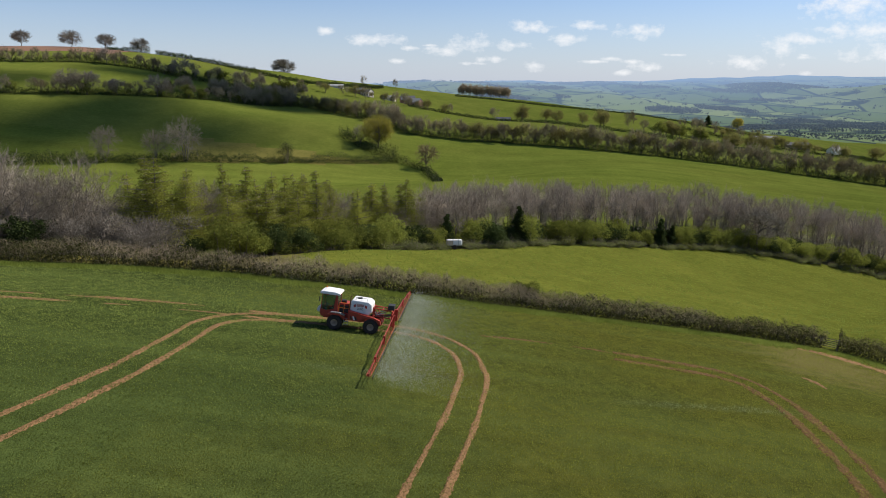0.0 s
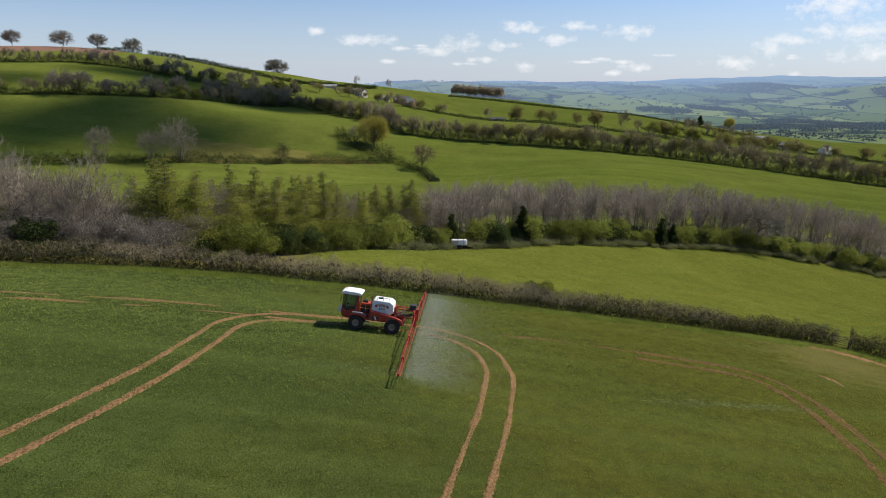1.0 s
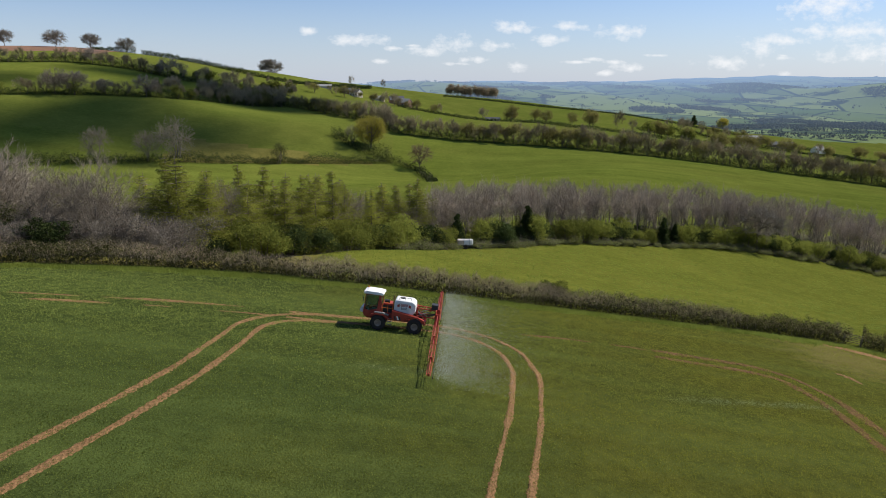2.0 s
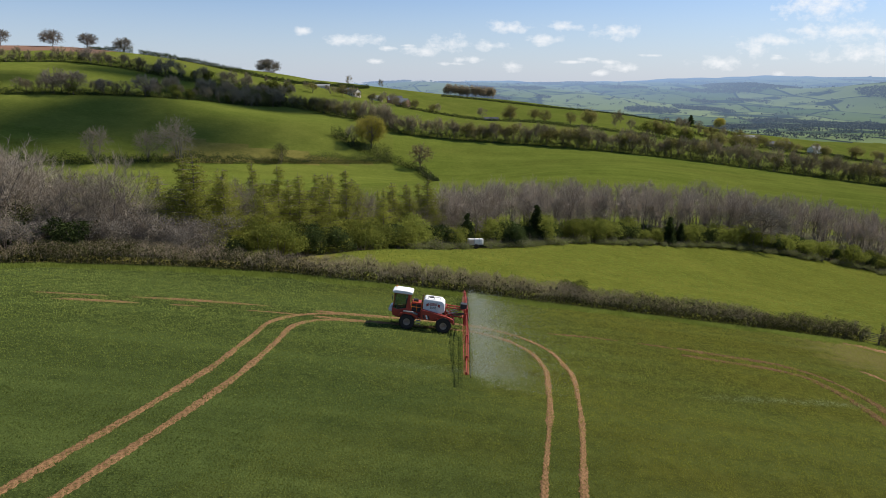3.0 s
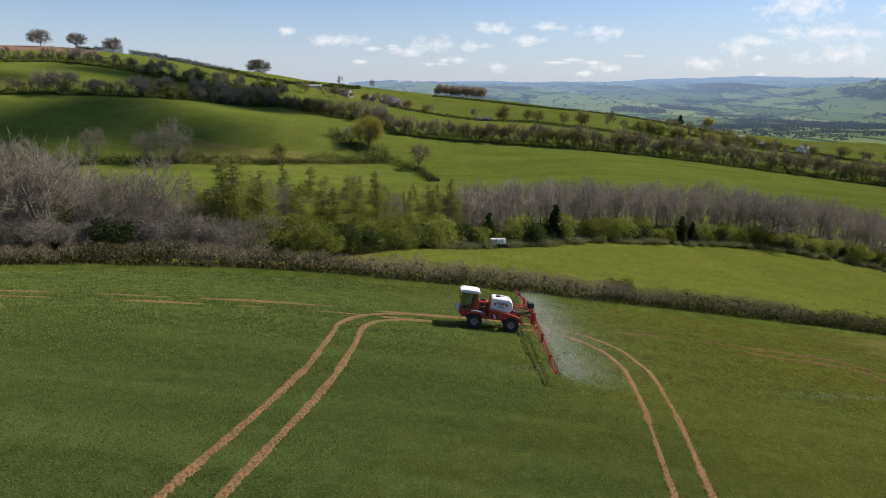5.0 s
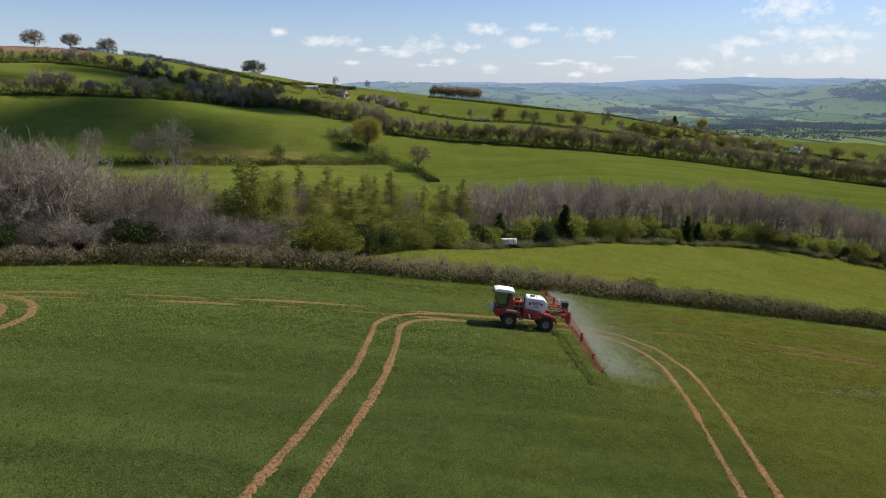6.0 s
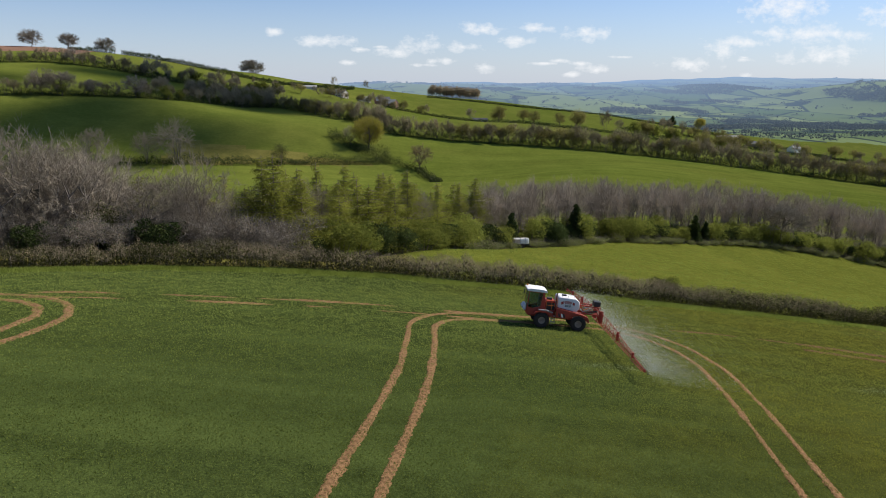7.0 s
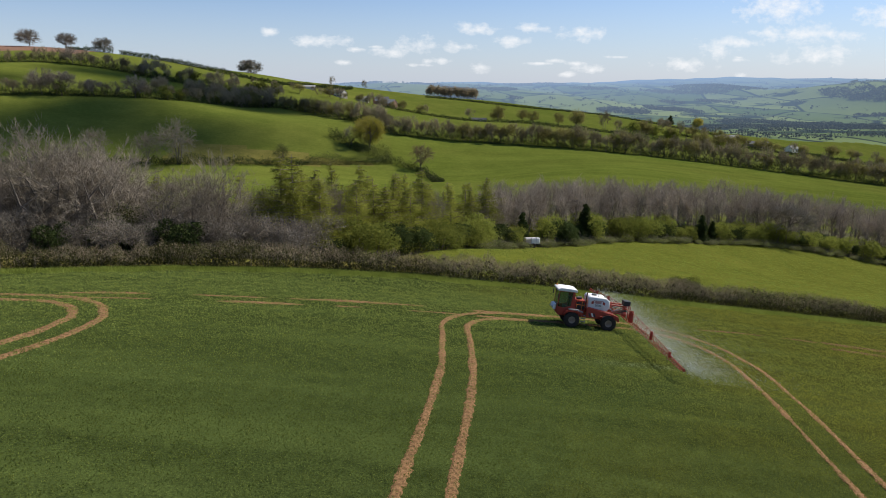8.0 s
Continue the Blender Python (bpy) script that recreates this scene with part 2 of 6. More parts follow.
TRACK_DAMP_SHADE = soil_material("pressed_damp_soil", (0.250, 0.145, 0.062), (0.130, 0.075, 0.034), 9.0)
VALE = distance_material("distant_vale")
CROP_BLADE = crop_blade_material()
VERGE_BLADE = leaf_material("verge_grass", (0.150, 0.190, 0.030), (0.320, 0.370, 0.085), 0.5, 0.0, 0.3)
HEDGE_LEAF = leaf_material("hedge_leaf", (0.028, 0.033, 0.011), (0.138, 0.128, 0.048), 0.3, 0.1, 0.25)
HEDGE_TWIG = leaf_material("hedge_twig", (0.145, 0.112, 0.074), (0.410, 0.325, 0.215), 0.0, 0.1, 0.25)
DARK_LEAF = leaf_material("dark_evergreen_leaf", (0.026, 0.040, 0.014), (0.078, 0.100, 0.032), 0.3, 0.3)
SHRUB_LEAF = leaf_material("hawthorn_leaf", (0.098, 0.122, 0.026), (0.265, 0.275, 0.056), 0.5, 0.42)
LARCH_LEAF = leaf_material("larch_needle", (0.160, 0.174, 0.030), (0.350, 0.350, 0.068), 0.55, 0.32)
GOLD_LEAF = leaf_material("young_oak_leaf", (0.240, 0.220, 0.035), (0.430, 0.370, 0.075), 0.5, 0.1)
OLIVE_LEAF = leaf_material("budding_leaf", (0.150, 0.138, 0.046), (0.290, 0.255, 0.090), 0.4, 0.3)
TWIG = leaf_material("bare_twig", (0.215, 0.176, 0.136), (0.430, 0.360, 0.280), 0.1, 0.25)
PALE_TWIG = leaf_material("pale_twig", (0.152, 0.126, 0.094), (0.335, 0.284, 0.214), 0.15, 0.25)
BRAMBLE_LEAF = leaf_material("bramble_leaf", (0.105, 0.122, 0.038), (0.240, 0.255, 0.095), 0.35, 0.15)
BLOSSOM = leaf_material("blackthorn_blossom", (0.055, 0.049, 0.040), (0.250, 0.224, 0.192), 0.2, 0.28)
FAR_TWIG = leaf_material("hedgerow_twig", (0.165, 0.138, 0.085), (0.370, 0.310, 0.195), 0.15, 0.3)
IVY_LEAF = leaf_material("ivy_leaf", (0.040, 0.052, 0.016), (0.150, 0.150, 0.050), 0.25, 0.2)
SKY_TWIG = leaf_material("oak_twig", (0.160, 0.142, 0.112), (0.310, 0.275, 0.220), 0.1, 0.2)
RIDGE_LEAF = leaf_material("brown_budding_crown", (0.240, 0.195, 0.130), (0.420, 0.345, 0.235), 0.5, 0.15)
BUD_TWIG = leaf_material("brown_bud_twig", (0.200, 0.150, 0.080), (0.380, 0.285, 0.150), 0.1, 0.2)
BARK = plain_material("bark", (0.150, 0.120, 0.092), 0.85, 0.0, 0.6, 2.0)
PALE_BARK = plain_material("pale_bark", (0.160, 0.136, 0.110), 0.85, 0.0, 0.6, 2.0)
RED = plain_material("red_paint", (0.37, 0.028, 0.012), 0.45, 0.0, 0.45, 3.0, (0.17, 0.045, 0.025))
WHITE = plain_material("white_paint", (0.74, 0.72, 0.68), 0.4, 0.0, 0.35, 2.5, (0.42, 0.37, 0.30))
BLACK = plain_material("black_plastic", (0.018, 0.018, 0.018), 0.5, 0.0, 0.3, 5.0, (0.06, 0.05, 0.045))
STEEL = plain_material("grey_steel", (0.33, 0.33, 0.34), 0.4, 0.7, 0.3, 4.0)
RUBBER = plain_material("tyre_rubber", (0.018, 0.016, 0.014), 0.9, 0.0, 0.5, 5.0, (0.10, 0.065, 0.042))
RIM = plain_material("rim_paint", (0.33, 0.25, 0.19), 0.8, 0.0, 0.6, 5.0, (0.12, 0.08, 0.052))
AMBER = plain_material("amber_lens", (0.70, 0.20, 0.02), 0.2)


# ---- the lie of the land ----
CX = -13.8                                        # the sections fan out from here
BEARING = np.array([-0.7, -0.45, -0.2, 0.05, 0.3, 0.55, 0.8])
DIST = np.array([69.2, 101.5, 138.5, 184.6, 258.4, 341.5, 415.4, 507.7, 646.1, 830.7, 1107.6, 2030.6, 3322.8, 4338.1])
HEIGHTS = np.array([
    [2.1, 0.7, -0.9, -2.6, -4.3, -6.1, -8.2],
    [-12.8, -10.3, -8.2, -8.0, -11.0, -14.8, -19.1],
    [-24.8, -20.4, -17.1, -16.3, -16.9, -22.4, -28.3],
    [-33.3, -27.8, -22.9, -20.2, -21.7, -26.2, -35.3],
    [-30.2, -30.5, -24.6, -19.3, -21.9, -28.6, -35.2],
    [-3.0, -10.4, -20.7, -29.6, -23.1, -32.3, -41.4],
    [19.7, 10.3, -3.7, -16.2, -23.9, -33.9, -46.8],
    [32.3, 25.2, 1.6, -9.9, -18.2, -39.1, -55.4],
    [42.4, 44.8, 22.0, -10.3, -21.5, -46.1, -62.5],
    [47.1, 36.6, 19.6, 1.2, -20.0, -47.8, -77.2],
    [5.0, -8.0, -25.0, -61.9, -69.8, -69.5, -69.9],
    [-34.0, -35.6, -46.8, -80.2, -84.9, -86.5, -87.6],
    [-39.5, -37.8, -28.7, -2.5, -18.4, -27.6, -8.9],
    [-58.3, -42.4, -23.0, 5.4, 18.6, 59.1, 96.0],
])


def spline_weights(s, n):
    """Smooth weights of four neighbours at the fractional index s of n."""
    s = np.clip(s, 0, n - 1 - 1e-6)
    i = s.astype(int)
    f = s - i
    w = np.stack([-.5 * f + f * f - .5 * f ** 3, 1 - 2.5 * f * f + 1.5 * f ** 3, .5 * f + 2 * f * f - 1.5 * f ** 3, -.5 * f * f + .5 * f ** 3], -1)
    idx = np.stack([i - 1, i, i + 1, i + 2], -1)
    low, high = idx[..., 0] < 0, idx[..., 3] > n - 1
    w[..., 1] += np.where(low, 2 * w[..., 0], 0)
    w[..., 2] -= np.where(low, w[..., 0], 0)
    w[..., 0] = np.where(low, 0, w[..., 0])
    w[..., 2] += np.where(high, 2 * w[..., 3], 0)
    w[..., 1] -= np.where(high, w[..., 3], 0)
    w[..., 3] = np.where(high, 0, w[..., 3])
    return w, np.clip(idx, 0, n - 1)


def land(x, y):
    y = np.maximum(y, 60.0)
    wr, ir = spline_weights(np.interp(np.log(y), np.log(DIST), np.arange(len(DIST))), len(DIST))
    wc, ic = spline_weights(np.interp((x - CX) / y, BEARING, np.arange(len(BEARING))), len(BEARING))
    z = np.zeros_like(x)
    for a in range(4):
        for b in range(4):
            z = z + wr[..., a] * wc[..., b] * HEIGHTS[ir[..., a], ic[..., b]]
    return z


def crop_level(x, y):
    """The convex arable field."""
    a, b = (np.clip(x, -75, 60) + 9) / 37, (np.clip(y, 12, 84) - 46) / 28
    return -1.62 - 4.73 * a - 2.32 * b - .75 * a * a + 1.51 * a * b - .25 * b * b + .08 * b ** 3 - .83 * a * b * b


def ground_z(x, y):
    x, y = np.asarray(x, float), np.asarray(y, float)
    k = np.clip((y - 73) / 10, 0, 1)
    k = k * k * (3 - 2 * k)
    z = crop_level(x, y) * (1 - k) + land(x, y) * k
    swell = np.sin(x * .031 + 1.3 * np.sin(y * .017)) * np.sin(y * .027 + .9) * np.clip((y - 120) / 900, 0, 1) * 2.0
    far_hills = np.clip((y - 1700) / 1500, 0, 1) * (7 * np.sin(x * .0051 + 2 * np.sin(y * .0021)) + 5 * np.sin(x * .0127 + y * .004)) * np.clip((4200 - y) / 900, 0, 1)
    crest = np.clip((y - 3900) / 400, 0, 1) * (4 * np.sin(x * .0041) + 3 * np.sin(x * .0113 + 1) + 1.5 * np.sin(x * .031))
    knoll = 30 * np.exp(-((x - 1619) / 190) ** 2 - ((y - 3260) / 260) ** 2) + 88 * np.exp(-((x - 1960) / 330) ** 2 - ((y - 2500) / 520) ** 2)
    brow = 1.4 * np.exp(-((x - 16) / 46) ** 2 - ((y - wood_edge_y(x)) / 24) ** 2)
    return z + swell + far_hills + crest + knoll + brow


def gz(x, y):
    return float(ground_z(x, y))


def tilt_at(x, y, yaw):
    """A pose on the ground, turned by yaw (radians) and leaning with the slope."""
    dx, dy = (gz(x + 1.5, y) - gz(x - 1.5, y)) / 3, (gz(x, y + 1.5) - gz(x, y - 1.5)) / 3
    up = Vector((-dx, -dy, 1)).normalized()
    fwd = Vector((math.cos(yaw), math.sin(yaw), 0))
    fwd = (fwd - up * fwd.dot(up)).normalized()
    side = up.cross(fwd)
    m = Matrix((fwd, side, up)).transposed().to_4x4()
    m.translation = (x, y, gz(x, y))
    return m


# ---- mesh helpers ----
def mesh_of(name, verts, faces, materials, smooth=False, indices=None):
    """A mesh from arrays: verts (n, 3), faces (m, 3) or (m, 4)."""
    verts, faces = np.asarray(verts, np.float32), np.asarray(faces, np.int32)
    me = bpy.data.meshes.new(name)
    k = faces.shape[1]
    me.vertices.add(len(verts))
    me.vertices.foreach_set("co", verts.ravel())
    me.loops.add(faces.size)
    me.loops.foreach_set("vertex_index", faces.ravel())
    me.polygons.add(len(faces))
    me.polygons.foreach_set("loop_start", np.arange(0, faces.size, k, dtype=np.int32))
    for mat in materials if isinstance(materials, (list, tuple)) else [materials]:
        me.materials.append(mat)
    if indices is not None:
        me.polygons.foreach_set("material_index", np.asarray(indices, np.int32))
    if smooth:
        me.polygons.foreach_set("use_smooth", np.ones(len(faces), bool))
    me.update(calc_edges=True)
    return me


def part(name, bm, material, parent, label=""):
    """Links a bmesh, or a finished mesh, as one mesh object under a thing or a part."""
    if isinstance(bm, bpy.types.Mesh):
        me = bm
    else:
        me = bpy.data.meshes.new(name)
        bm.to_mesh(me)
        bm.free()
        me.materials.append(material)
    ob = new(name, me)
    ob.parent = parent
    return tagged(ob, label)


def thing(name, label, category, m=None, group="", kind=""):
    ob = new(name)
    if m is not None:
        ob.matrix_world = m
    return tagged(ob, label, category, group, kind)


def along(line, step):
    """Points about every step metres on a polyline."""
    pts = np.array(line, float)
    seg = np.hypot(*np.diff(pts, axis=0).T)
    run = np.concatenate([[0], np.cumsum(seg)])
    s = np.arange(0, run[-1], step)
    x, y = np.interp(s, run, pts[:, 0]), np.interp(s, run, pts[:, 1])
    return x, y, s


def smooth_line(line, step, passes=40):
    x, y, s = along(line, step)
    for _ in range(passes):
        x[1:-1] = .25 * x[:-2] + .5 * x[1:-1] + .25 * x[2:]
        y[1:-1] = .25 * y[:-2] + .5 * y[1:-1] + .25 * y[2:]
    tx, ty = np.gradient(x), np.gradient(y)
    n = np.hypot(tx, ty)
    return x, y, -ty / n, tx / n


def leaf_quads(rng, centres, size, flat=0.0, droop=None, aspect=0.6):
    """A small diamond-shaped leaf spray at each centre, turned at random."""
    n = len(centres)
    a = rng.normal(size=(n, 3))
    if droop is not None:
        a = a * (1 - flat) + droop * flat
    a /= np.linalg.norm(a, axis=1, keepdims=True) + 1e-9
    b = np.cross(a, rng.normal(size=(n, 3)))
    b /= np.linalg.norm(b, axis=1, keepdims=True) + 1e-9
    size = (np.ones(n) * size * rng.uniform(.6, 1.4, n))[:, None]
    c = np.cross(a, b)
    bend = c * size * .18
    v = np.stack([centres - a * size * .5, centres + b * size * aspect * .5 + bend, centres + a * size * .5, centres - b * size * aspect * .5 + bend], 1)
    f = np.arange(n * 4).reshape(n, 4)
    return v.reshape(-1, 3), f


def twig_tris(starts, ends, width, rng):
    """Thin tapering twigs: one narrow triangle each."""
    d = ends - starts
    side = np.cross(d, rng.normal(size=d.shape))
    side /= np.linalg.norm(side, axis=1, keepdims=True) + 1e-9
    w = np.ones(len(d))[:, None] * width if np.isscalar(width) else width[:, None]
    v = np.stack([starts - side * w * .5, starts + side * w * .5, ends], 1)
    return v.reshape(-1, 3), np.arange(len(d) * 3).reshape(-1, 3)


def tubes(segs, sides=5):
    """Tapered limbs from rows of start, end, radius, radius."""
    verts, faces = [], []
    for p, q, r0, r1 in segs:
        d = (q - p) / (np.linalg.norm(q - p) + 1e-9)
        u = np.cross(d, (0.3, 1, 0.2))
        u /= np.linalg.norm(u)
        w = np.cross(d, u)
        base = len(verts)
        for k in range(sides):
            c, s = math.cos(k * math.tau / sides), math.sin(k * math.tau / sides)
            verts.append(p + (u * c + w * s) * r0)
            verts.append(q + (u * c + w * s) * r1)
        for k in range(sides):
            a, b = base + 2 * k, base + 2 * ((k + 1) % sides)
            faces.append((a, b, b + 1, a + 1))
    return np.array(verts), np.array(faces)


def crown_tree(name, seed, height, width, clear, limbs_n, subs_n, twigs_n, twig_len, twig_w, leaf, mats=None, sides=5, upright=False, stems=1):
    """A broadleaved tree: limbs fan from the trunk into an uneven rounded crown, filled with fine twigs (leaf 0) or leaf sprays."""
    rng = np.random.default_rng(seed)
    bark, fine = mats or (BARK, TWIG)
    cz, rz, rx = height * (1 + clear) / 2, height * (1 - clear) / 2, width / 2
    bumps = rng.normal(size=(7, 3))
    bumps /= np.linalg.norm(bumps, axis=1, keepdims=True)
    lift = rng.uniform(-.22, .25, 7)

    def shell(d, k):
        r = 1 + sum(lift[j] * max(0, d @ bumps[j]) ** 2 for j in range(7))
        return np.array([d[0] * rx, d[1] * rx, cz + d[2] * rz]) * np.array([k * r, k * r, 1]) + np.array([0, 0, d[2] * rz * (k * r - 1)])

    segs, starts, ends, widths, centres = [], [], [], [], []
    top = height * (.86 if upright else .72)
    roots = [np.array([0, 0, -.4])] + [np.array([rng.normal() * .35, rng.normal() * .35, -.4]) for _ in range(stems - 1)]
    heads = []
    for r0 in roots:
        head = np.array([rng.normal() * rx * (.08 if stems == 1 else .3), rng.normal() * rx * (.08 if stems == 1 else .3), top])
        bend = (r0 + head) / 2 + np.array([rng.normal() * .04, rng.normal() * .04, 0]) * height
        base_r = height * (.0085 if upright else .024) / math.sqrt(stems)
        segs += [(r0, bend, base_r, base_r * .65), (bend, head, base_r * .65, base_r * .2)]
        heads.append((r0, bend, head, base_r))
    for k in range(limbs_n):
        r0, bend, head, base_r = heads[k % stems]
        d = rng.normal(size=3)
        d[2] = d[2] * .8 + (.5 if upright else .25)
        d /= np.linalg.norm(d)
        t = np.clip((clear * .9 + (1 - clear) * rng.uniform(.05, .6)) / (top / height), .08, .95)
        p = r0 + (bend - r0) * min(1, t * 2) if t < .5 else bend + (head - bend) * (t * 2 - 1)
        q = shell(d, .6)
        mid = (p + q) / 2 + np.array([0, 0, -.05 if upright else .06]) * height * .6 * rng.uniform(.3, 1) + rng.normal(size=3) * .03 * height
        r = base_r * rng.uniform(.32, .5)
        segs += [(p, mid, r, r * .7), (mid, q, r * .7, r * .4)]
        for j in range(subs_n):
            e = d + rng.normal(size=3) * .62 + np.array([0, 0, .12])
            e /= np.linalg.norm(e)
            t = rng.uniform(.2, 1)
            s = mid + (q - mid) * t
            tip = shell(e, rng.uniform(.78, 1.0))
            knee = (s + tip) / 2 + rng.normal(size=3) * .02 * height
            if sides >= 5:
                segs += [(s, knee, r * .35, r * .22), (knee, tip, r * .22, r * .1)]
            else:
                starts += [s, knee]
                ends += [knee, tip]
                widths += [r * .26, r * .16]
            for i in range(twigs_n):
                t = rng.uniform(.0, 1)
                a = s + (knee - s) * t * 2 if t < .5 else knee + (tip - knee) * (t * 2 - 1)
                if leaf:
                    centres.append(a + rng.normal(size=3) * twig_len * .5)
                else:
                    g = e * .7 + rng.normal(size=3) * .6 + np.array([0, 0, .4])
                    starts.append(a)
                    ends.append(a + g / np.linalg.norm(g) * twig_len * rng.uniform(.5, 1.3))
                    widths.append(twig_w)
    v, f = tubes(segs, sides)
    trunk = mesh_of(name + "_trunk", v, f, bark, True)
    if leaf:
        v, f = leaf_quads(rng, np.array(centres), leaf)
        return trunk, mesh_of(name + "_crown", v, f, fine)
    v, f = twig_tris(np.array(starts), np.array(ends), np.array(widths), rng)
    return trunk, mesh_of(name + "_crown", v, f, fine)


def larch(name, seed, height, mats=None, leaf=0.42, width=0.22, ragged=0.35):
    """A tall open conifer in fresh needle: whorls of drooping boughs on a straight stem."""
    rng = np.random.default_rng(seed)
    bark, foliage = mats or (BARK, LARCH_LEAF)
    segs = [(np.array([0, 0, -.3]), np.array([.1, 0, height * .5]), height * .014, height * .008), (np.array([.1, 0, height * .5]), np.array([0, .1, height]), height * .008, .02)]
    centres = []
    z = height * .12
    while z < height * .98:
        reach = height * width * (1 - (z / height) ** 1.3) * rng.uniform(1 - ragged, 1 + ragged) + .35
        for k in range(rng.integers(3, 6)):
            az = rng.uniform(0, math.tau)
            r = reach * rng.uniform(.5, 1.15)
            out = np.array([math.cos(az), math.sin(az), 0])
            p, tip = np.array([0, 0, z]), out * r + np.array([0, 0, z + r * rng.uniform(-.05, .28)])
            segs.append((p, tip, .05, .015))
            n = max(14, int(r * 46))
            for j in range(n):
                t = rng.uniform(.2, 1.05)
                centres.append(p + (tip - p) * t + np.array([rng.normal() * .25, rng.normal() * .25, -abs(rng.normal()) * .3]) * (.5 + .5 * r))
        z += height * rng.uniform(.022, .045)
    v, f = tubes(segs, 4)
    trunk = mesh_of(name + "_trunk", v, f, bark, True)
    centres = np.array(centres)
    lie = centres * np.array([1, 1, 0])
    lie /= np.linalg.norm(lie, axis=1, keepdims=True) + 1e-6
    way = lie * .6 + np.array([0, 0, -.25]) + rng.normal(size=centres.shape) * .55
    way *= leaf / np.linalg.norm(way, axis=1, keepdims=True)
    v, f = twig_tris(centres - way * .6, centres + way * .6, leaf * .5, rng)
    return trunk, mesh_of(name + "_crown", v, f, foliage)


def bush(name, seed, height, width, leaf=0.3, count=900, mats=None, twigs=0, lobes=9):
    """A dense shrub: uneven lobes of small sprays over a few stems."""
    rng = np.random.default_rng(seed)
    bark, foliage = mats or (BARK, SHRUB_LEAF)
    segs, centres, st, en = [], [], [], []
    for k in range(lobes):
        az, rr = rng.uniform(0, math.tau), width * .5 * math.sqrt(rng.uniform(0, 1)) * .75
        c = np.array([math.cos(az) * rr, math.sin(az) * rr, height * rng.uniform(.3, .78)])
        rad = np.array([width * rng.uniform(.18, .3), width * rng.uniform(.18, .3), height * rng.uniform(.16, .28)])
        segs.append((np.array([c[0] * .25, c[1] * .25, -.2]), c, .07, .02))
        d = rng.normal(size=(count // lobes, 3))
        d /= np.linalg.norm(d, axis=1, keepdims=True)
        rr = rng.uniform(.65, 1.12, (len(d), 1))
        centres.append(c + d * rad * rr)
        if twigs:
            root = c + d[:twigs] * rad * rng.uniform(.5, 1.0, (len(d[:twigs]), 1))
            way = d[:twigs] * .5 + rng.normal(size=d[:twigs].shape) * .6 + np.array([0, 0, .5])
            st.append(root)
            en.append(root + way * rng.uniform(.3, .8, (len(d[:twigs]), 1)))
    c = np.concatenate(centres)
    c[:, 2] = np.maximum(c[:, 2], .05)
    v, f = leaf_quads(rng, c, leaf)
    trunk_v, trunk_f = tubes(segs, 4)
    trunk = mesh_of(name + "_stems", trunk_v, trunk_f, bark, True)
    crown = mesh_of(name + "_crown", v, f, foliage)
    shoots = None
    if twigs:
        v, f = twig_tris(np.concatenate(st), np.concatenate(en), .03, rng)
        shoots = mesh_of(name + "_shoots", v, f, PALE_TWIG)
    return trunk, crown, shoots


def plant(name, meshes, x, y, label, category, group="", size=1.0, yaw=0.0, sink=0.1, wide=1.0):
    """A tree or shrub standing on the ground."""
    ob = thing(name, label, category, None, group)
    ob.matrix_world = Matrix.LocRotScale((x, y, gz(x, y) - sink), Euler((0, 0, yaw)), (size * wide, size * wide, size))
    for part_name, me in zip(("trunk", "crown", "twiggage"), meshes):
        if me is not None:
            tagged(part(part_name, me, None, ob), kind="stuff" if part_name == "twiggage" else "")
    return ob


# ---- ground: one sheet to the horizon ----
WOOD_EDGE = [(-90, 68), (-62, 74), (-44, 75.5), (-35, 77), (-28, 86), (-21, 95), (-15, 104), (-9, 113), (-4, 120.5), (3, 126.5), (13.3, 133), (26.9, 144), (46, 156.5), (73.4, 172), (108, 178), (150, 178), (200, 174)]
HEDGE_NEAR = [(-76, 57.2), (-62, 65.2), (-47, 70.1), (-34, 71.7), (-21, 72.9), (-6, 72.9), (7, 71.9), (21, 71.9), (37, 72.7), (43.6, 72.6)]
HEDGE_NEAR_END = [(45.6, 72.0), (50, 68.8), (56, 62.4), (63, 53.5), (72, 43.5)]


def hedge_line_y(x):
    line = np.array(HEDGE_NEAR + HEDGE_NEAR_END)
    return np.interp(x, line[:, 0], line[:, 1])


def wood_edge_y(x):
    line = np.array(WOOD_EDGE)
    return np.interp(x, line[:, 0], line[:, 1])


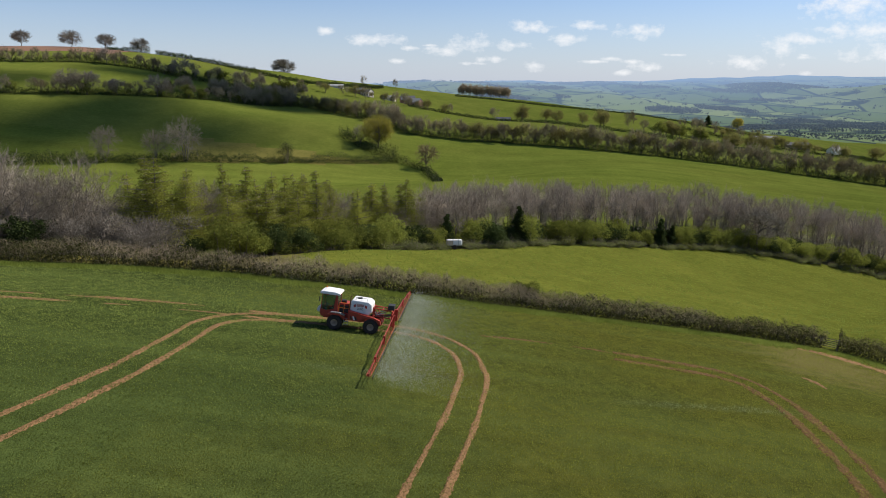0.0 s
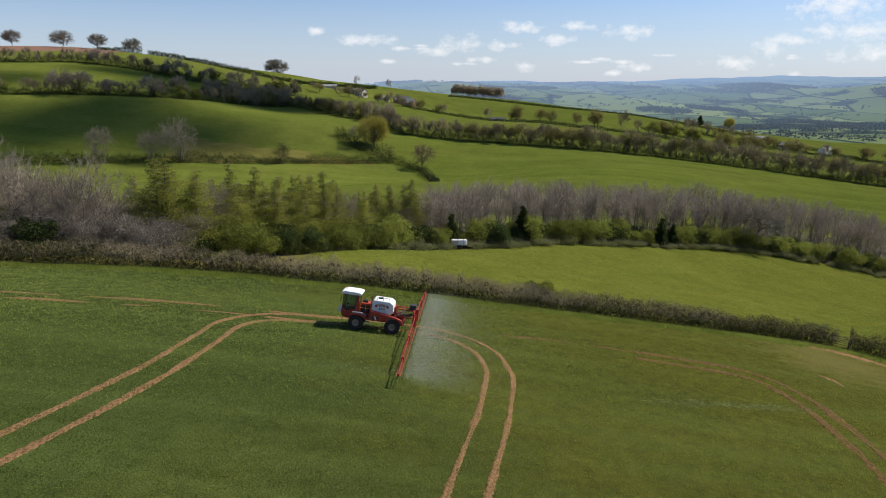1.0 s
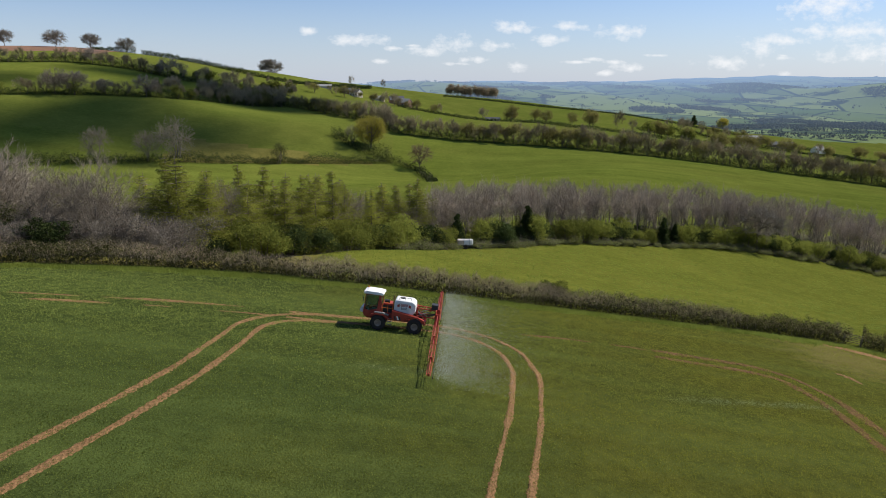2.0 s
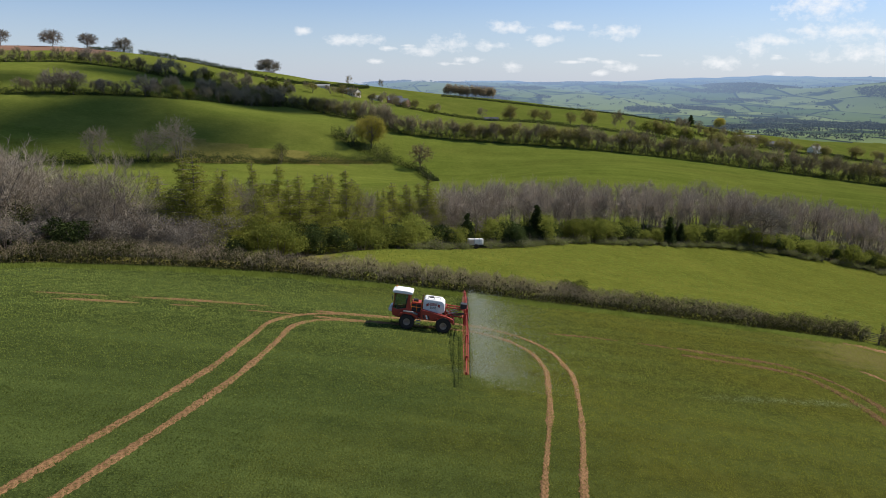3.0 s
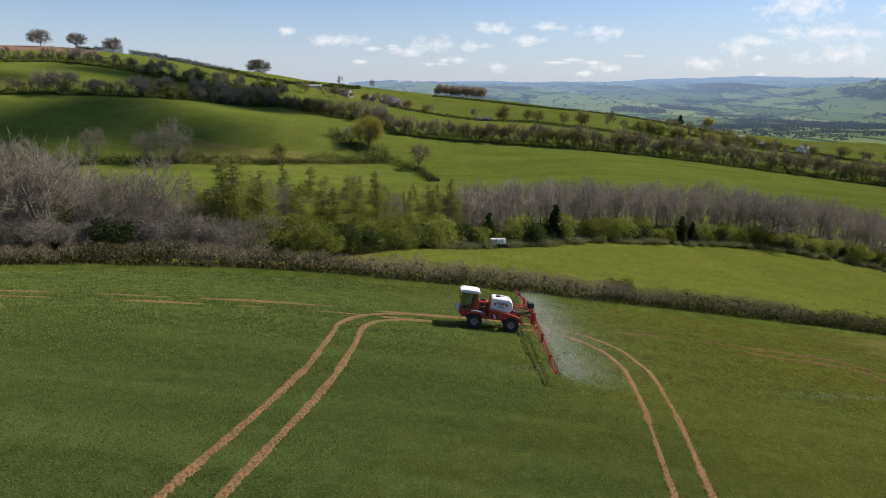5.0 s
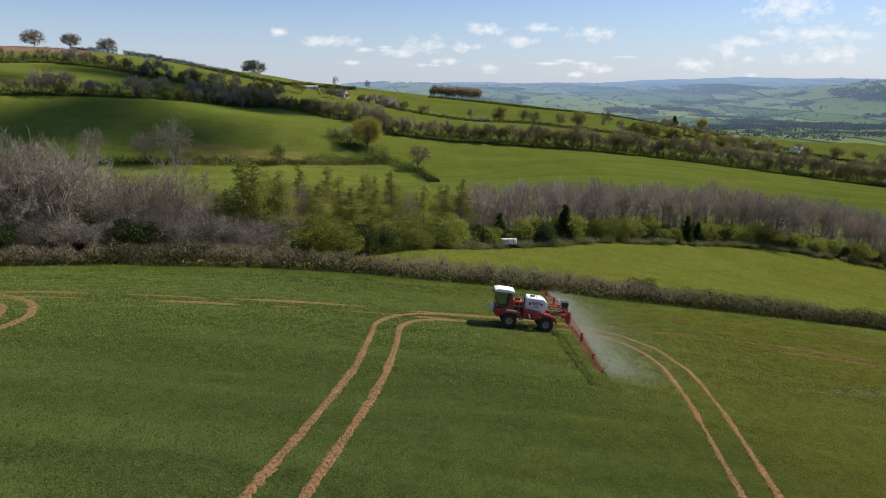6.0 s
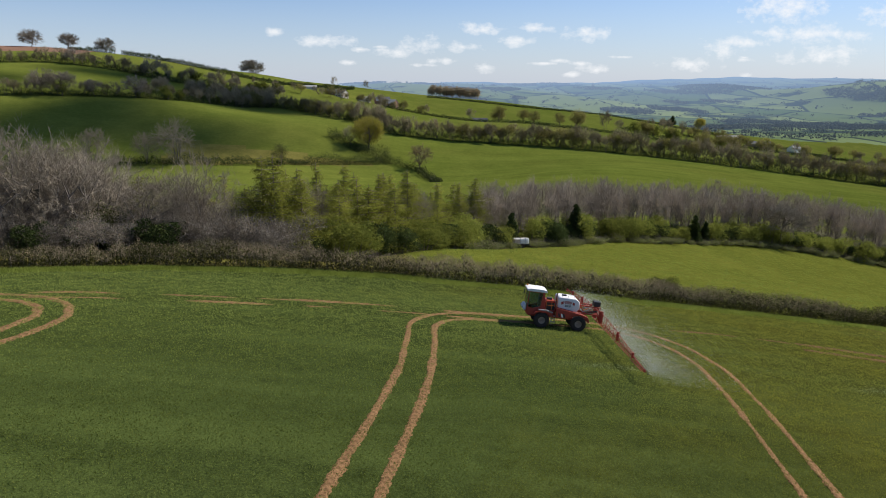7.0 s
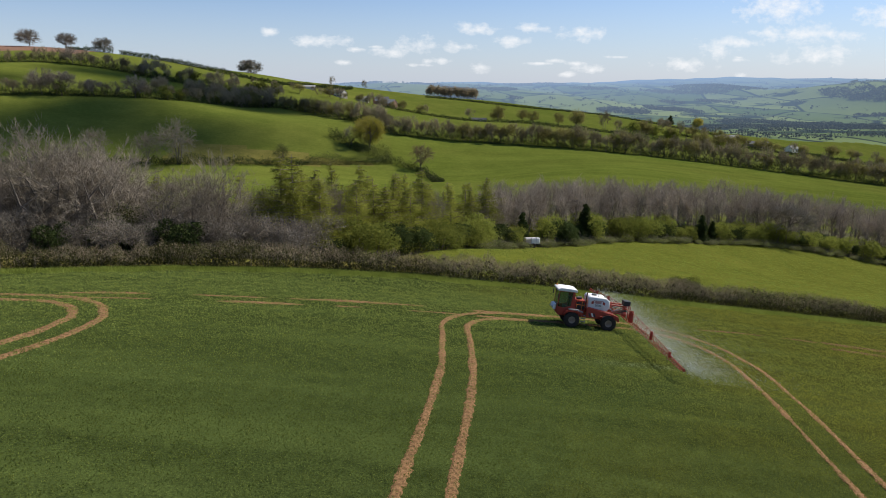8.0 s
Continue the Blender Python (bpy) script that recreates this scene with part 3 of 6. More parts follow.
def build_ground():
    wide = np.concatenate([np.linspace(-48, 48, 240), np.linspace(51, 309, 50)])
    th = np.radians(90 - wide)
    r = np.concatenate([[0.001, 5.0, 9.0], np.arange(12, 95, .5), 95 * 1.0145 ** np.arange(0, 276)])
    r = r[r < 4960]
    R, T = np.meshgrid(r, th, indexing="ij")
    X, Y = CX + R * np.cos(T), R * np.sin(T)
    Z = ground_z(X, Y)
    n, m = X.shape
    verts = np.stack([X, Y, Z], -1).reshape(-1, 3)
    i, j = np.meshgrid(np.arange(n - 1), np.arange(m), indexing="ij")
    j2 = (j + 1) % m
    faces = np.stack([i * m + j, i * m + j2, (i + 1) * m + j2, (i + 1) * m + j], -1).reshape(-1, 4)[:, ::-1]
    c = verts[faces].mean(1)
    x, y = c[:, 0], c[:, 1]
    idx = np.full(len(c), 3)                                     # hill
    hedge, wood = hedge_line_y(x), wood_edge_y(x)
    idx[(y > 258) & (y < 420) & (x > -18)] = 2                   # big meadow over the wood
    idx[(y > 258) & (y < 350) & (x <= -18)] = 2
    strip = (y > 322) & (y < 362) & (x < -28) & (x > -125)
    idx[strip & (y > 345 + .45 * (x + 60))] = 4                  # rough strip with flowers
    back = np.interp(x, (-90, -40, 0, 40, 110, 220), (120, 128, 160, 186, 214, 214))
    idx[(y > wood) & (y < back) & (x > -130) & (x < 230)] = 5
    idx[(y > hedge) & (y <= wood)] = 1
    idx[(y > hedge) & (y < wood) & (x < -20) & (wood - y < 26)] = 4
    idx[y <= hedge] = 0
    idx[(y > 585) & (x < -262) & (y < 720)] = 6
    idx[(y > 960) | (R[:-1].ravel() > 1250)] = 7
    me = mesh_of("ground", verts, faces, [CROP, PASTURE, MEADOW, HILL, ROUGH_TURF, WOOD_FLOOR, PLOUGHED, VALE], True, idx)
    tagged(new("ground", me), "rolling green farmland with arable crop, pastures and a distant vale", "ground", "", "structure")


build_ground()

# ---- wheel tracks in the crop ----
TRACKS = {
    "outer_left": [(-70, -60), (-56, 0), (-52, 20), (-49, 29), (-46.9, 38.2), (-46.2, 42.3), (-46, 47.4), (-47.5, 51), (-50.3, 53), (-54.2, 52.9), (-62, 50)],
    "left": [(-42, -60), (-31, -5), (-26.9, 14), (-24.75, 23.9), (-23.5, 29.9), (-21.55, 39.8), (-20.7, 47.4), (-20.4, 52.3), (-19, 54.9), (-16.7, 56.3), (-12, 56.7), (-7, 56.9)],
    "middle": [(-18, 56.7), (-9.5, 57.0), (-3.6, 56.7), (-0.6, 54.9), (1.2, 51.8), (1.6, 47), (0.5, 40.4), (-2.2, 29), (-4.6, 18), (-9, -5), (-20, -60)],
    "right_faint": [(-1, 56.6), (4, 56.9), (8, 57.2), (12.3, 57.0), (19, 56.2), (21, 56.0)],
    "right": [(15, 56.8), (19, 56.2), (23.5, 55.9), (26.4, 54.4), (27.5, 50.5), (27.6, 46.5), (27.2, 40), (26, 33), (24, 24), (21, 14), (16, -5), (4, -60)],
    "headland": [(-60, 51.5), (-55, 53.2), (-47.5, 55), (-41.5, 55.5), (-35, 55.8), (-28.5, 56.6), (-20, 57.0), (-15, 56.7)],
}
GAUGE = 1.98
track_points = []


def wheel_track(line, side, strength, seed, damp=0.0, wide=1.0, soils=(TRACK_SOIL, TRACK_DAMP_SHADE)):
    """One wheel's rut: a strip of bared red soil with the tyre's lug marks pressed into it and ragged edges."""
    rng = np.random.default_rng(seed)
    x, y, nx, ny = smooth_line(line, .16, 60)
    wander = np.interp(np.arange(len(x)), np.arange(0, len(x), 25), rng.normal(0, .035, len(np.arange(0, len(x), 25))))
    x, y = x + nx * (side * GAUGE / 2 + wander), y + ny * (side * GAUGE / 2 + wander)
    track_points.append(np.stack([x, y], 1))
    fade = np.interp(np.arange(len(x)), np.arange(0, len(x), 18), rng.uniform(0, 1, len(np.arange(0, len(x), 18))))
    shown = np.clip(.12 + 1.6 * (strength - fade), .03, 1)
    half = .225 * wide * shown * (.8 + .4 * np.interp(np.arange(len(x)), np.arange(0, len(x), 11), rng.uniform(0, 1, len(np.arange(0, len(x), 11)))))
    cols = np.array([-1.25, -.9, -.45, 0, .45, .9, 1.25])
    jag = rng.normal(0, .24, (len(x), 7)) * np.array([1, .5, 0, 0, 0, .5, 1])
    off = (cols + jag) * half[:, None]
    X, Y = x[:, None] + nx[:, None] * off, y[:, None] + ny[:, None] * off
    lug = np.where((np.arange(len(x))[:, None] + np.array([0, 0, 1, 2, 1, 0, 0])) % 3 == 0, .045, 0) * np.array([0, .6, 1, .8, 1, .6, 0])
    rise = np.array([-.02, .035, .03, .03, .03, .035, -.02]) + lug + rng.normal(0, .008, X.shape)
    Z = ground_z(X, Y) + rise * shown[:, None] - .09 * np.clip(1 - 2.5 * shown[:, None], 0, 1)
    v = np.stack([X, Y, Z], -1).reshape(-1, 3)
    i, j = np.meshgrid(np.arange(len(x) - 1), np.arange(6), indexing="ij")
    f = np.stack([i * 7 + j, i * 7 + j + 1, (i + 1) * 7 + j + 1, (i + 1) * 7 + j], -1).reshape(-1, 4)
    # lug shade painted as dark chevron faces; random damp faces among them
    lugs = ((i + np.abs(j - 2.5).astype(int)) % 3 == 0) & (rng.uniform(size=i.shape) < .95) | (rng.uniform(size=i.shape) < damp)
    return mesh_of("wheel_track", v, f, list(soils), False, lugs.ravel())


for k, (name, line) in enumerate(TRACKS.items()):
    strength = {"headland": .72, "outer_left": 1.35, "right": 1.15, "right_faint": .62, "middle": 1.25}.get(name, 1.45)
    for side in (-1, 1):
        tagged(new("wheel_track", wheel_track(line, side, strength, 10 + 2 * k + side, {"right": .85, "right_faint": .45, "headland": .15}.get(name, .03), {"outer_left": 1.3, "right": 1.65, "headland": 1.25, "middle": .86, "left": .94}.get(name, 1.0), (TRACK_DAMP_SHADE, TRACK_WET_SHADE) if name.startswith("right") else (TRACK_SOIL, TRACK_DAMP_SHADE))), "red soil wheel track pressed into the green crop", "wheel track", "tramlines in the crop", "structure")

tagged(new("bare_strip", wheel_track([(35.5, 70.6), (38, 70.2), (41.3, 69.7), (44, 67.6), (47, 64.4), (51, 59)], 0, .95, 60, 0.0, 3.4)), "bare sandy soil strip worn along the hedge by the gateway", "soil", "", "structure")
tagged(new("bare_strip", wheel_track([(29.5, 60.4), (31.8, 59.6), (34.4, 57.7), (34.6, 54.5), (34.1, 51.9), (33.5, 47.6)], 0, .62, 61, 0.5, 1.9)), "thin worn streak of soil in the sparse crop", "soil", "", "structure")

# ---- crop blades and verge grass ----
def near_track(x, y):
    pts = np.concatenate(track_points)
    cell = set(map(tuple, np.floor(pts / .2).astype(int)))
    key = np.floor(np.stack([x, y], 1) / .2).astype(int)
    return np.array([tuple(k) in cell for k in key])


def blades(rng, x, y, height, width, per, spread):
    """Tufts of upright tapering blades."""
    n = len(x)
    bx = np.repeat(x, per) + rng.normal(0, spread, n * per)
    by = np.repeat(y, per) + rng.normal(0, spread, n * per)
    base = np.stack([bx, by, ground_z(bx, by) - .02], 1)
    h = np.repeat(height, per) * rng.uniform(.6, 1.3, n * per)
    lean = rng.normal(0, .4, (n * per, 2)) * h[:, None]
    tip = base + np.stack([lean[:, 0], lean[:, 1], h], 1)
    return twig_tris(base, tip, width, rng)


def build_crop():
    rng = np.random.default_rng(5)
    v_all, f_all, base = [], [], 0
    for y0, y1, density, size in ((19, 34, 140, .10), (34, 50, 100, .12), (50, 74, 80, .13)):
        x0, x1 = -22 - .72 * y1, 2 + .72 * y1
        n = int((x1 - x0) * (y1 - y0) * density)
        x, y = rng.uniform(x0, x1, n), rng.uniform(y0, y1, n)
        ok = (y < hedge_line_y(x) - 2.2) & (x > -28 - .70 * y) & (x < 0 + .72 * y)
        x, y = x[ok], y[ok]
        ok = ~near_track(x, y) | (rng.uniform(size=len(x)) < .34)
        x, y = x[ok], y[ok]
        worn = np.hypot(x - 38, (y - 62) * .8) < 13
        ok = ~worn | (rng.uniform(size=len(x)) < .5)
        x, y = x[ok], y[ok]
        thick = .55 + .45 * np.sin(x * 1.7 + 2 * np.sin(y * .9)) * np.sin(y * 2.1 + 1.5 * np.sin(x * 1.1))
        ok = rng.uniform(size=len(x)) < .30 + .75 * thick
        x, y, thick = x[ok], y[ok], thick[ok]
        at = np.stack([x, y, ground_z(x, y) + .03 + .09 * thick * rng.uniform(.4, 1.2, len(x))], 1)
        v, f = leaf_quads(rng, at, size, .45, np.array([0, 0, 1.0]), .28)
        v_all.append(v)
        f_all.append(f + base)
        base += len(v)
    me = mesh_of("crop", np.concatenate(v_all), np.concatenate(f_all), CROP_BLADE)
    tagged(new("cereal_crop", me), "short dense green cereal crop growing in the field", "crop", "", "stuff")


build_crop()


# ---- hedges ----
def hedge(label, line, height, width, leaf, density, leaf_mat, twig_share=0.35, seed=1, ragged=0.25, group="", name="hedge"):
    """A hedge: countless leaf sprays and bare twigs filling an uneven, rounded section along a line, on stems."""
    rng = np.random.default_rng(seed)
    x, y, nx, ny = smooth_line(line, max(.3, leaf * .8), 6)
    n = len(x)
    wave = lambda step, amount: np.interp(np.arange(n), np.arange(0, n + step, step), rng.normal(0, amount, len(np.arange(0, n + step, step))))
    top = height * np.clip(1 + wave(31, ragged * .35) + wave(7, ragged * .22) + wave(2, ragged * .25), .5, 1.7)
    wid = width * (1 + wave(12, .12))
    per = max(3, int(density))
    i = np.repeat(np.arange(n), per)
    k = len(i)
    a = rng.uniform(0, math.pi, k)                       # round the section
    rad = np.sqrt(rng.uniform(.25, 1.12, k))
    squash = lambda t: np.sign(t) * np.abs(t) ** .55
    off = squash(np.cos(a)) * rad * wid[i] / 2
    h = squash(np.sin(a)) * rad * top[i]
    face = rng.uniform(size=k) < .5                      # the two faces, down to the ground
    off = np.where(face, np.sign(np.cos(a)) * wid[i] / 2 * rng.uniform(.7, 1.06, k), off)
    h = np.where(face, rng.uniform(0, .95, k) ** 1.3 * top[i], h)
    step = rng.uniform(-.5, .5, k) * max(.3, leaf * .8)
    X, Y = x[i] + nx[i] * off + ny[i] * step, y[i] + ny[i] * off - nx[i] * step
    c = np.stack([X, Y, ground_z(X, Y) + np.maximum(h, leaf * .25)], 1)
    ob = thing(name, label, "hedge", Matrix.Translation((0, 0, 0)), group)
    pick = rng.uniform(size=k) < twig_share * (.35 + 1.2 * np.exp(-((x[i] + 4) / 20) ** 2) + .4 * (np.sin(x[i] * .31 + y[i] * .17) > .2)) * np.where(h < .45 * top[i], .25, 1.15)
    v, f = leaf_quads(rng, c[~pick], leaf)
    # larger sprays deep inside close the view through it
    j = np.repeat(np.arange(n), 12 if leaf < .2 else 5)
    deep = rng.uniform(-.36, .36, len(j)) * wid[j]
    tall = rng.uniform(.05, .74, len(j)) * top[j]
    px, py = x[j] + nx[j] * deep, y[j] + ny[j] * deep
    v2, f2 = leaf_quads(rng, np.stack([px, py, ground_z(px, py) + tall], 1), max(.36, leaf * 1.3), aspect=.9)
    v, f = np.concatenate([v, v2]), np.concatenate([f, f2 + len(v)])
    tagged(part("foliage", mesh_of("hedge_leaves", v, f, leaf_mat), None, ob), kind="stuff")
    s = c[pick]
    d = rng.normal(size=s.shape) * .6 + np.array([0, 0, .9])
    v, f = twig_tris(s - d * leaf * .8, s + d * leaf * 1.5, leaf * .2, rng)
    tagged(part("twigwork", mesh_of("hedge_twigs", v, f, HEDGE_TWIG), None, ob), kind="stuff")
    # dense inner growth
    core = []
    for t in range(0, n, max(1, int(.7 / max(.3, leaf * .8)))):
        p = np.array([x[t], y[t], gz(x[t], y[t]) - .2])
        for q in range(1):
            lean = rng.normal(size=2) * width * .1
            core.append((p, p + np.array([lean[0], lean[1], top[t] * .7]), .04, .015))
    v, f = tubes(core, 3)
    tagged(part("stemwork", mesh_of("hedge_stems", v, f, BARK), None, ob), kind="stuff")
    return ob


def verge(line, offset, seed, thick=15):
    """A lush strip of uncut grass at a hedge foot."""
    rng = np.random.default_rng(seed)
    x, y, nx, ny = smooth_line(line, .25, 6)
    i = np.repeat(np.arange(len(x)), thick)
    wob = np.interp(np.arange(len(x)), np.arange(0, len(x) + 14, 14), rng.uniform(.5, 1.3, len(np.arange(0, len(x) + 14, 14))))
    off = -offset - np.abs(rng.normal(0, .8, len(i))) * wob[i]
    X, Y = x[i] + nx[i] * off + rng.normal(0, .1, len(i)), y[i] + ny[i] * off
    v, f = blades(rng, X, Y, .2 + .18 * rng.uniform(size=len(X)), .09, 4, .14)
    tagged(new("verge_grass", mesh_of("verge_grass", v, f, VERGE_BLADE)), "lush bright green uncut grass along the hedge foot", "grass", "", "stuff")


hedge("broad field hedge of brown twigs and dark leaves in early spring", HEDGE_NEAR, 2.2, 3.1, .13, 330, HEDGE_LEAF, .66, 1, .42)
hedge("dark trimmed field hedge beside a gateway", HEDGE_NEAR_END, 2.15, 2.8, .13, 300, HEDGE_LEAF, .3, 2, .4)
verge(HEDGE_NEAR, 1.75, 3, 24)
verge(HEDGE_NEAR_END, 1.65, 4, 24)
FAR_HEDGES = [
    ("dark leafy hedge between two meadows", [(-190, 302), (-157, 310), (-126, 318), (-91, 331), (-56, 350), (-19, 366)], 3.3, 4.4, .55, 22, DARK_LEAF),
    ("low dark hedge running down a meadow", [(-19, 366), (-4, 356), (1, 335), (3, 310)], 3.0, 3.4, .55, 14, DARK_LEAF),
    ("dense dark bushes along a field corner", [(-51, 397), (-46, 388), (-38, 380), (-29, 374), (-19, 368)], 5.0, 5.2, .6, 22, DARK_LEAF),
    ("overgrown hedge along the top of a large meadow", [(-38, 462), (-16, 421), (19, 420), (54, 421), (90, 421), (125, 418), (159, 413), (194, 409), (227, 403), (260, 398), (320, 394)], 3.2, 4.4, .6, 22, DARK_LEAF),
    ("thick shaded hedge at the top of a hillside field", [(-260, 386), (-230, 396), (-206, 408), (-180, 420.6), (-154, 439), (-129, 478), (-97, 512), (-72, 505), (-38, 462)], 3.4, 4.0, .65, 16, DARK_LEAF),
    ("tall hillside hedge below a ridge", [(-330, 505), (-291, 514), (-262, 533), (-236, 539), (-213, 541), (-183, 536), (-153, 548), (-130, 559), (-105, 566)], 3.6, 4.4, .75, 15, DARK_LEAF),
    ("dark skyline hedge on the hilltop", [(-290, 640), (-262, 640), (-252, 642)], 3.6, 4.5, .8, 20, DARK_LEAF),
    ("long dark hedge descending the ridge", [(-246, 641), (-200, 634), (-153, 628), (-115, 630), (-80, 690), (-51, 752)], 2.8, 4.5, .8, 26, DARK_LEAF),
    ("thin hedge crossing the upper pastures", [(-20, 610), (24, 602), (78, 568), (114, 524), (172, 521), (192, 513), (260, 520)], 2.2, 3.0, .8, 9, DARK_LEAF),
    ("fence hedge along the ridge edge", [(27, 747), (108, 759), (190, 759), (245, 768), (303, 763), (367, 756), (410, 714), (440, 640)], 2.0, 3.0, .9, 9, DARK_LEAF),
    ("hedge between sloping pastures", [(190, 600), (260, 590), (330, 560), (420, 520)], 2.4, 3.2, .8, 9, DARK_LEAF),
    ("hedge below the far barns", [(250, 690), (330, 670), (400, 640), (480, 590)], 2.4, 3.2, .9, 8, DARK_LEAF),
]
for k, (label, line, h, w, leaf, density, mat) in enumerate(FAR_HEDGES):
    hedge(label, line, h * 1.2, w * 1.1, leaf * .66, density * 1.7, mat, .05, 20 + k, .6, "far field hedges")

# ---- trees ----
rng = np.random.default_rng(77)
STEM_TREES = [crown_tree("coppice", 100 + k, 13, 4.6, .16, 13, 4, 38, .95, .030, 0, None, 4, True) for k in range(5)]
STEM_BACK = [crown_tree("coppice_back", 105 + k, 13, 4.6, .3, 10, 4, 26, 1.0, .036, 0, None, 3, True) for k in range(5)]
BIG_BARE = [crown_tree("big_bare", 120 + k, 12.5, 11.5, .04, 20, 9, 52, .75, .030, 0, (PALE_BARK, PALE_TWIG), 4, False, 3) for k in range(3)]
IVY_TREES = [crown_tree("ivy", 126 + k, 8.5, 7.0, .06, 11, 5, 60, 1.0, .05, .24, (BARK, IVY_LEAF), 4, False, 2) for k in range(2)]
LONE_TREE = crown_tree("lone", 128, 11.5, 11.5, .10, 18, 8, 44, .9, .05, 0, (BARK, BUD_TWIG), 5)
OAKS = [crown_tree("oak", 130 + k, 10, 12, .22, 18, 8, 46, .8, .055, 0, None, 5) for k in range(3)]
LARCHES = [larch("larch", 140 + k, 14.5, None, .21, .30, .6) for k in range(5)]
DARK_FIRS = [larch("fir", 150 + k, 9, (BARK, DARK_LEAF), .5, .2) for k in range(2)]
SHRUBS = [bush("shrub", 160 + k, 4.5, 5.2, .2, 3600, (BARK, SHRUB_LEAF)) for k in range(4)]
DARK_SHRUBS = [bush("dark_shrub", 170 + k, 4.0, 5.0, .22, 2800, (BARK, DARK_LEAF)) for k in range(2)]
THORNS = [bush("thorn", 180 + k, 5.0, 5.8, .14, (3600, 2600, 1800)[k], (BARK, BLOSSOM), (220, 240, 200)[k]) for k in range(3)]
BRAMBLES = [bush("bramble", 190 + k, 1.4, 4.0, .17, 1500, (BARK, BRAMBLE_LEAF), 40) for k in range(2)]
WOOD_OAK = crown_tree("wood_oak", 255, 12.5, 14.5, .22, 20, 9, 46, .9, .035, 0, (BARK, SKY_TWIG), 5)
SKY_OAKS = [crown_tree("skyline_oak", 240 + k, 14, 20, .12, 24, 12, 52, 1.2, .085, 0, (BARK, SKY_TWIG), 5) for k in range(2)]
RIDGE_TREE = crown_tree("ridge_tree", 250, 16, 27, .0, 24, 12, 70, 1.7, .115, 0, (BARK, SKY_TWIG), 4)
GOLD_TREES = [crown_tree("gold", 200 + k, 13, 14.5, .1, 22, 9, 60, 1.2, .05, .36, (BARK, GOLD_LEAF), 5) for k in range(2)]
FAR_BARE = [crown_tree("far_bare", 210 + k, 8.4, 6.2, .10, 12, 6, 20, 1.0, .085, 0, (BARK, FAR_TWIG), 3, k % 2 == 0, 3) for k in range(4)]
RIDGE_STEMS = [crown_tree("ridge_stem", 260 + k, 12, 6.0, .06, 10, 5, 14, 1.0, .06, .6, (BARK, RIDGE_LEAF), 3, True) for k in range(2)]
FAR_OLIVE = [crown_tree("far_olive", 220 + k, 8, 8.4, .12, 10, 6, 28, 1.1, .06, .42, (BARK, OLIVE_LEAF), 4) for k in range(3)]
FAR_GREEN = [crown_tree("far_green", 230 + k, 7, 7.8, .06, 10, 5, 17, 1.1, .06, .65, (BARK, SHRUB_LEAF), 4) for k in range(2)]


def wood_point(s, depth):
    """A place at depth metres inside the wood, s metres along its edge."""
    line = np.array(WOOD_EDGE)
    seg = np.hypot(*np.diff(line, axis=0).T)
    run = np.concatenate([[0], np.cumsum(seg)])
    p = np.array([np.interp(s, run, line[:, 0]), np.interp(s, run, line[:, 1])])
    q = np.array([np.interp(s + 6, run, line[:, 0]), np.interp(s + 6, run, line[:, 1])])
    p0 = np.array([np.interp(s - 6, run, line[:, 0]), np.interp(s - 6, run, line[:, 1])])
    d = (q - p0) / (np.linalg.norm(q - p0) + 1e-9)
    return p[0] - d[1] * depth, p[1] + d[0] * depth


def edge_run(x):
    line = np.array(WOOD_EDGE)
    run = np.concatenate([[0], np.cumsum(np.hypot(*np.diff(line, axis=0).T))])
    return float(np.interp(x, line[:, 0], run))


def bearing(x, y):
    return (x - CX) / y


def pick(options):
    return options[rng.integers(len(options))]


S0, S_LARCH, S_BARE, S_END = edge_run(-88), edge_run(-44), edge_run(-9), edge_run(190)
# bare plantation beyond the pasture; the rows behind are one joined mass
back_rows = []


def mesh_arrays(me):
    v = np.empty(len(me.vertices) * 3, np.float32)
    me.vertices.foreach_get("co", v)
    f = np.empty(len(me.loops), np.int32)
    me.loops.foreach_get("vertex_index", f)
    return v.reshape(-1, 3), f.reshape(len(me.polygons), -1)


def joined_rows(rows, options, name, label, category):
    """Far trees that stand too close to be told apart: one mass for each material."""
    masses = collections.defaultdict(lambda: ([], [], [0]))
    for x, y, size, yaw, wide, k in rows:
        c, s = math.cos(yaw), math.sin(yaw)
        for me in options[k]:
            if me is None:
                continue
            v, f = mesh_arrays(me)
            vs, fs, base = masses[me.materials[0].name, f.shape[1]]
            vs.append(np.stack([(v[:, 0] * c - v[:, 1] * s) * size * wide + x, (v[:, 0] * s + v[:, 1] * c) * size * wide + y, v[:, 2] * size + gz(x, y) - .1], 1))
            fs.append(f + base[0])
            base[0] += len(v)
    for (mat, corners), (vs, fs, base) in masses.items():
        me = mesh_of(name, np.concatenate(vs), np.concatenate(fs), bpy.data.materials[mat], mat == BARK.name)
        tagged(new(name, me), label, category, "", "stuff")


s = S_BARE
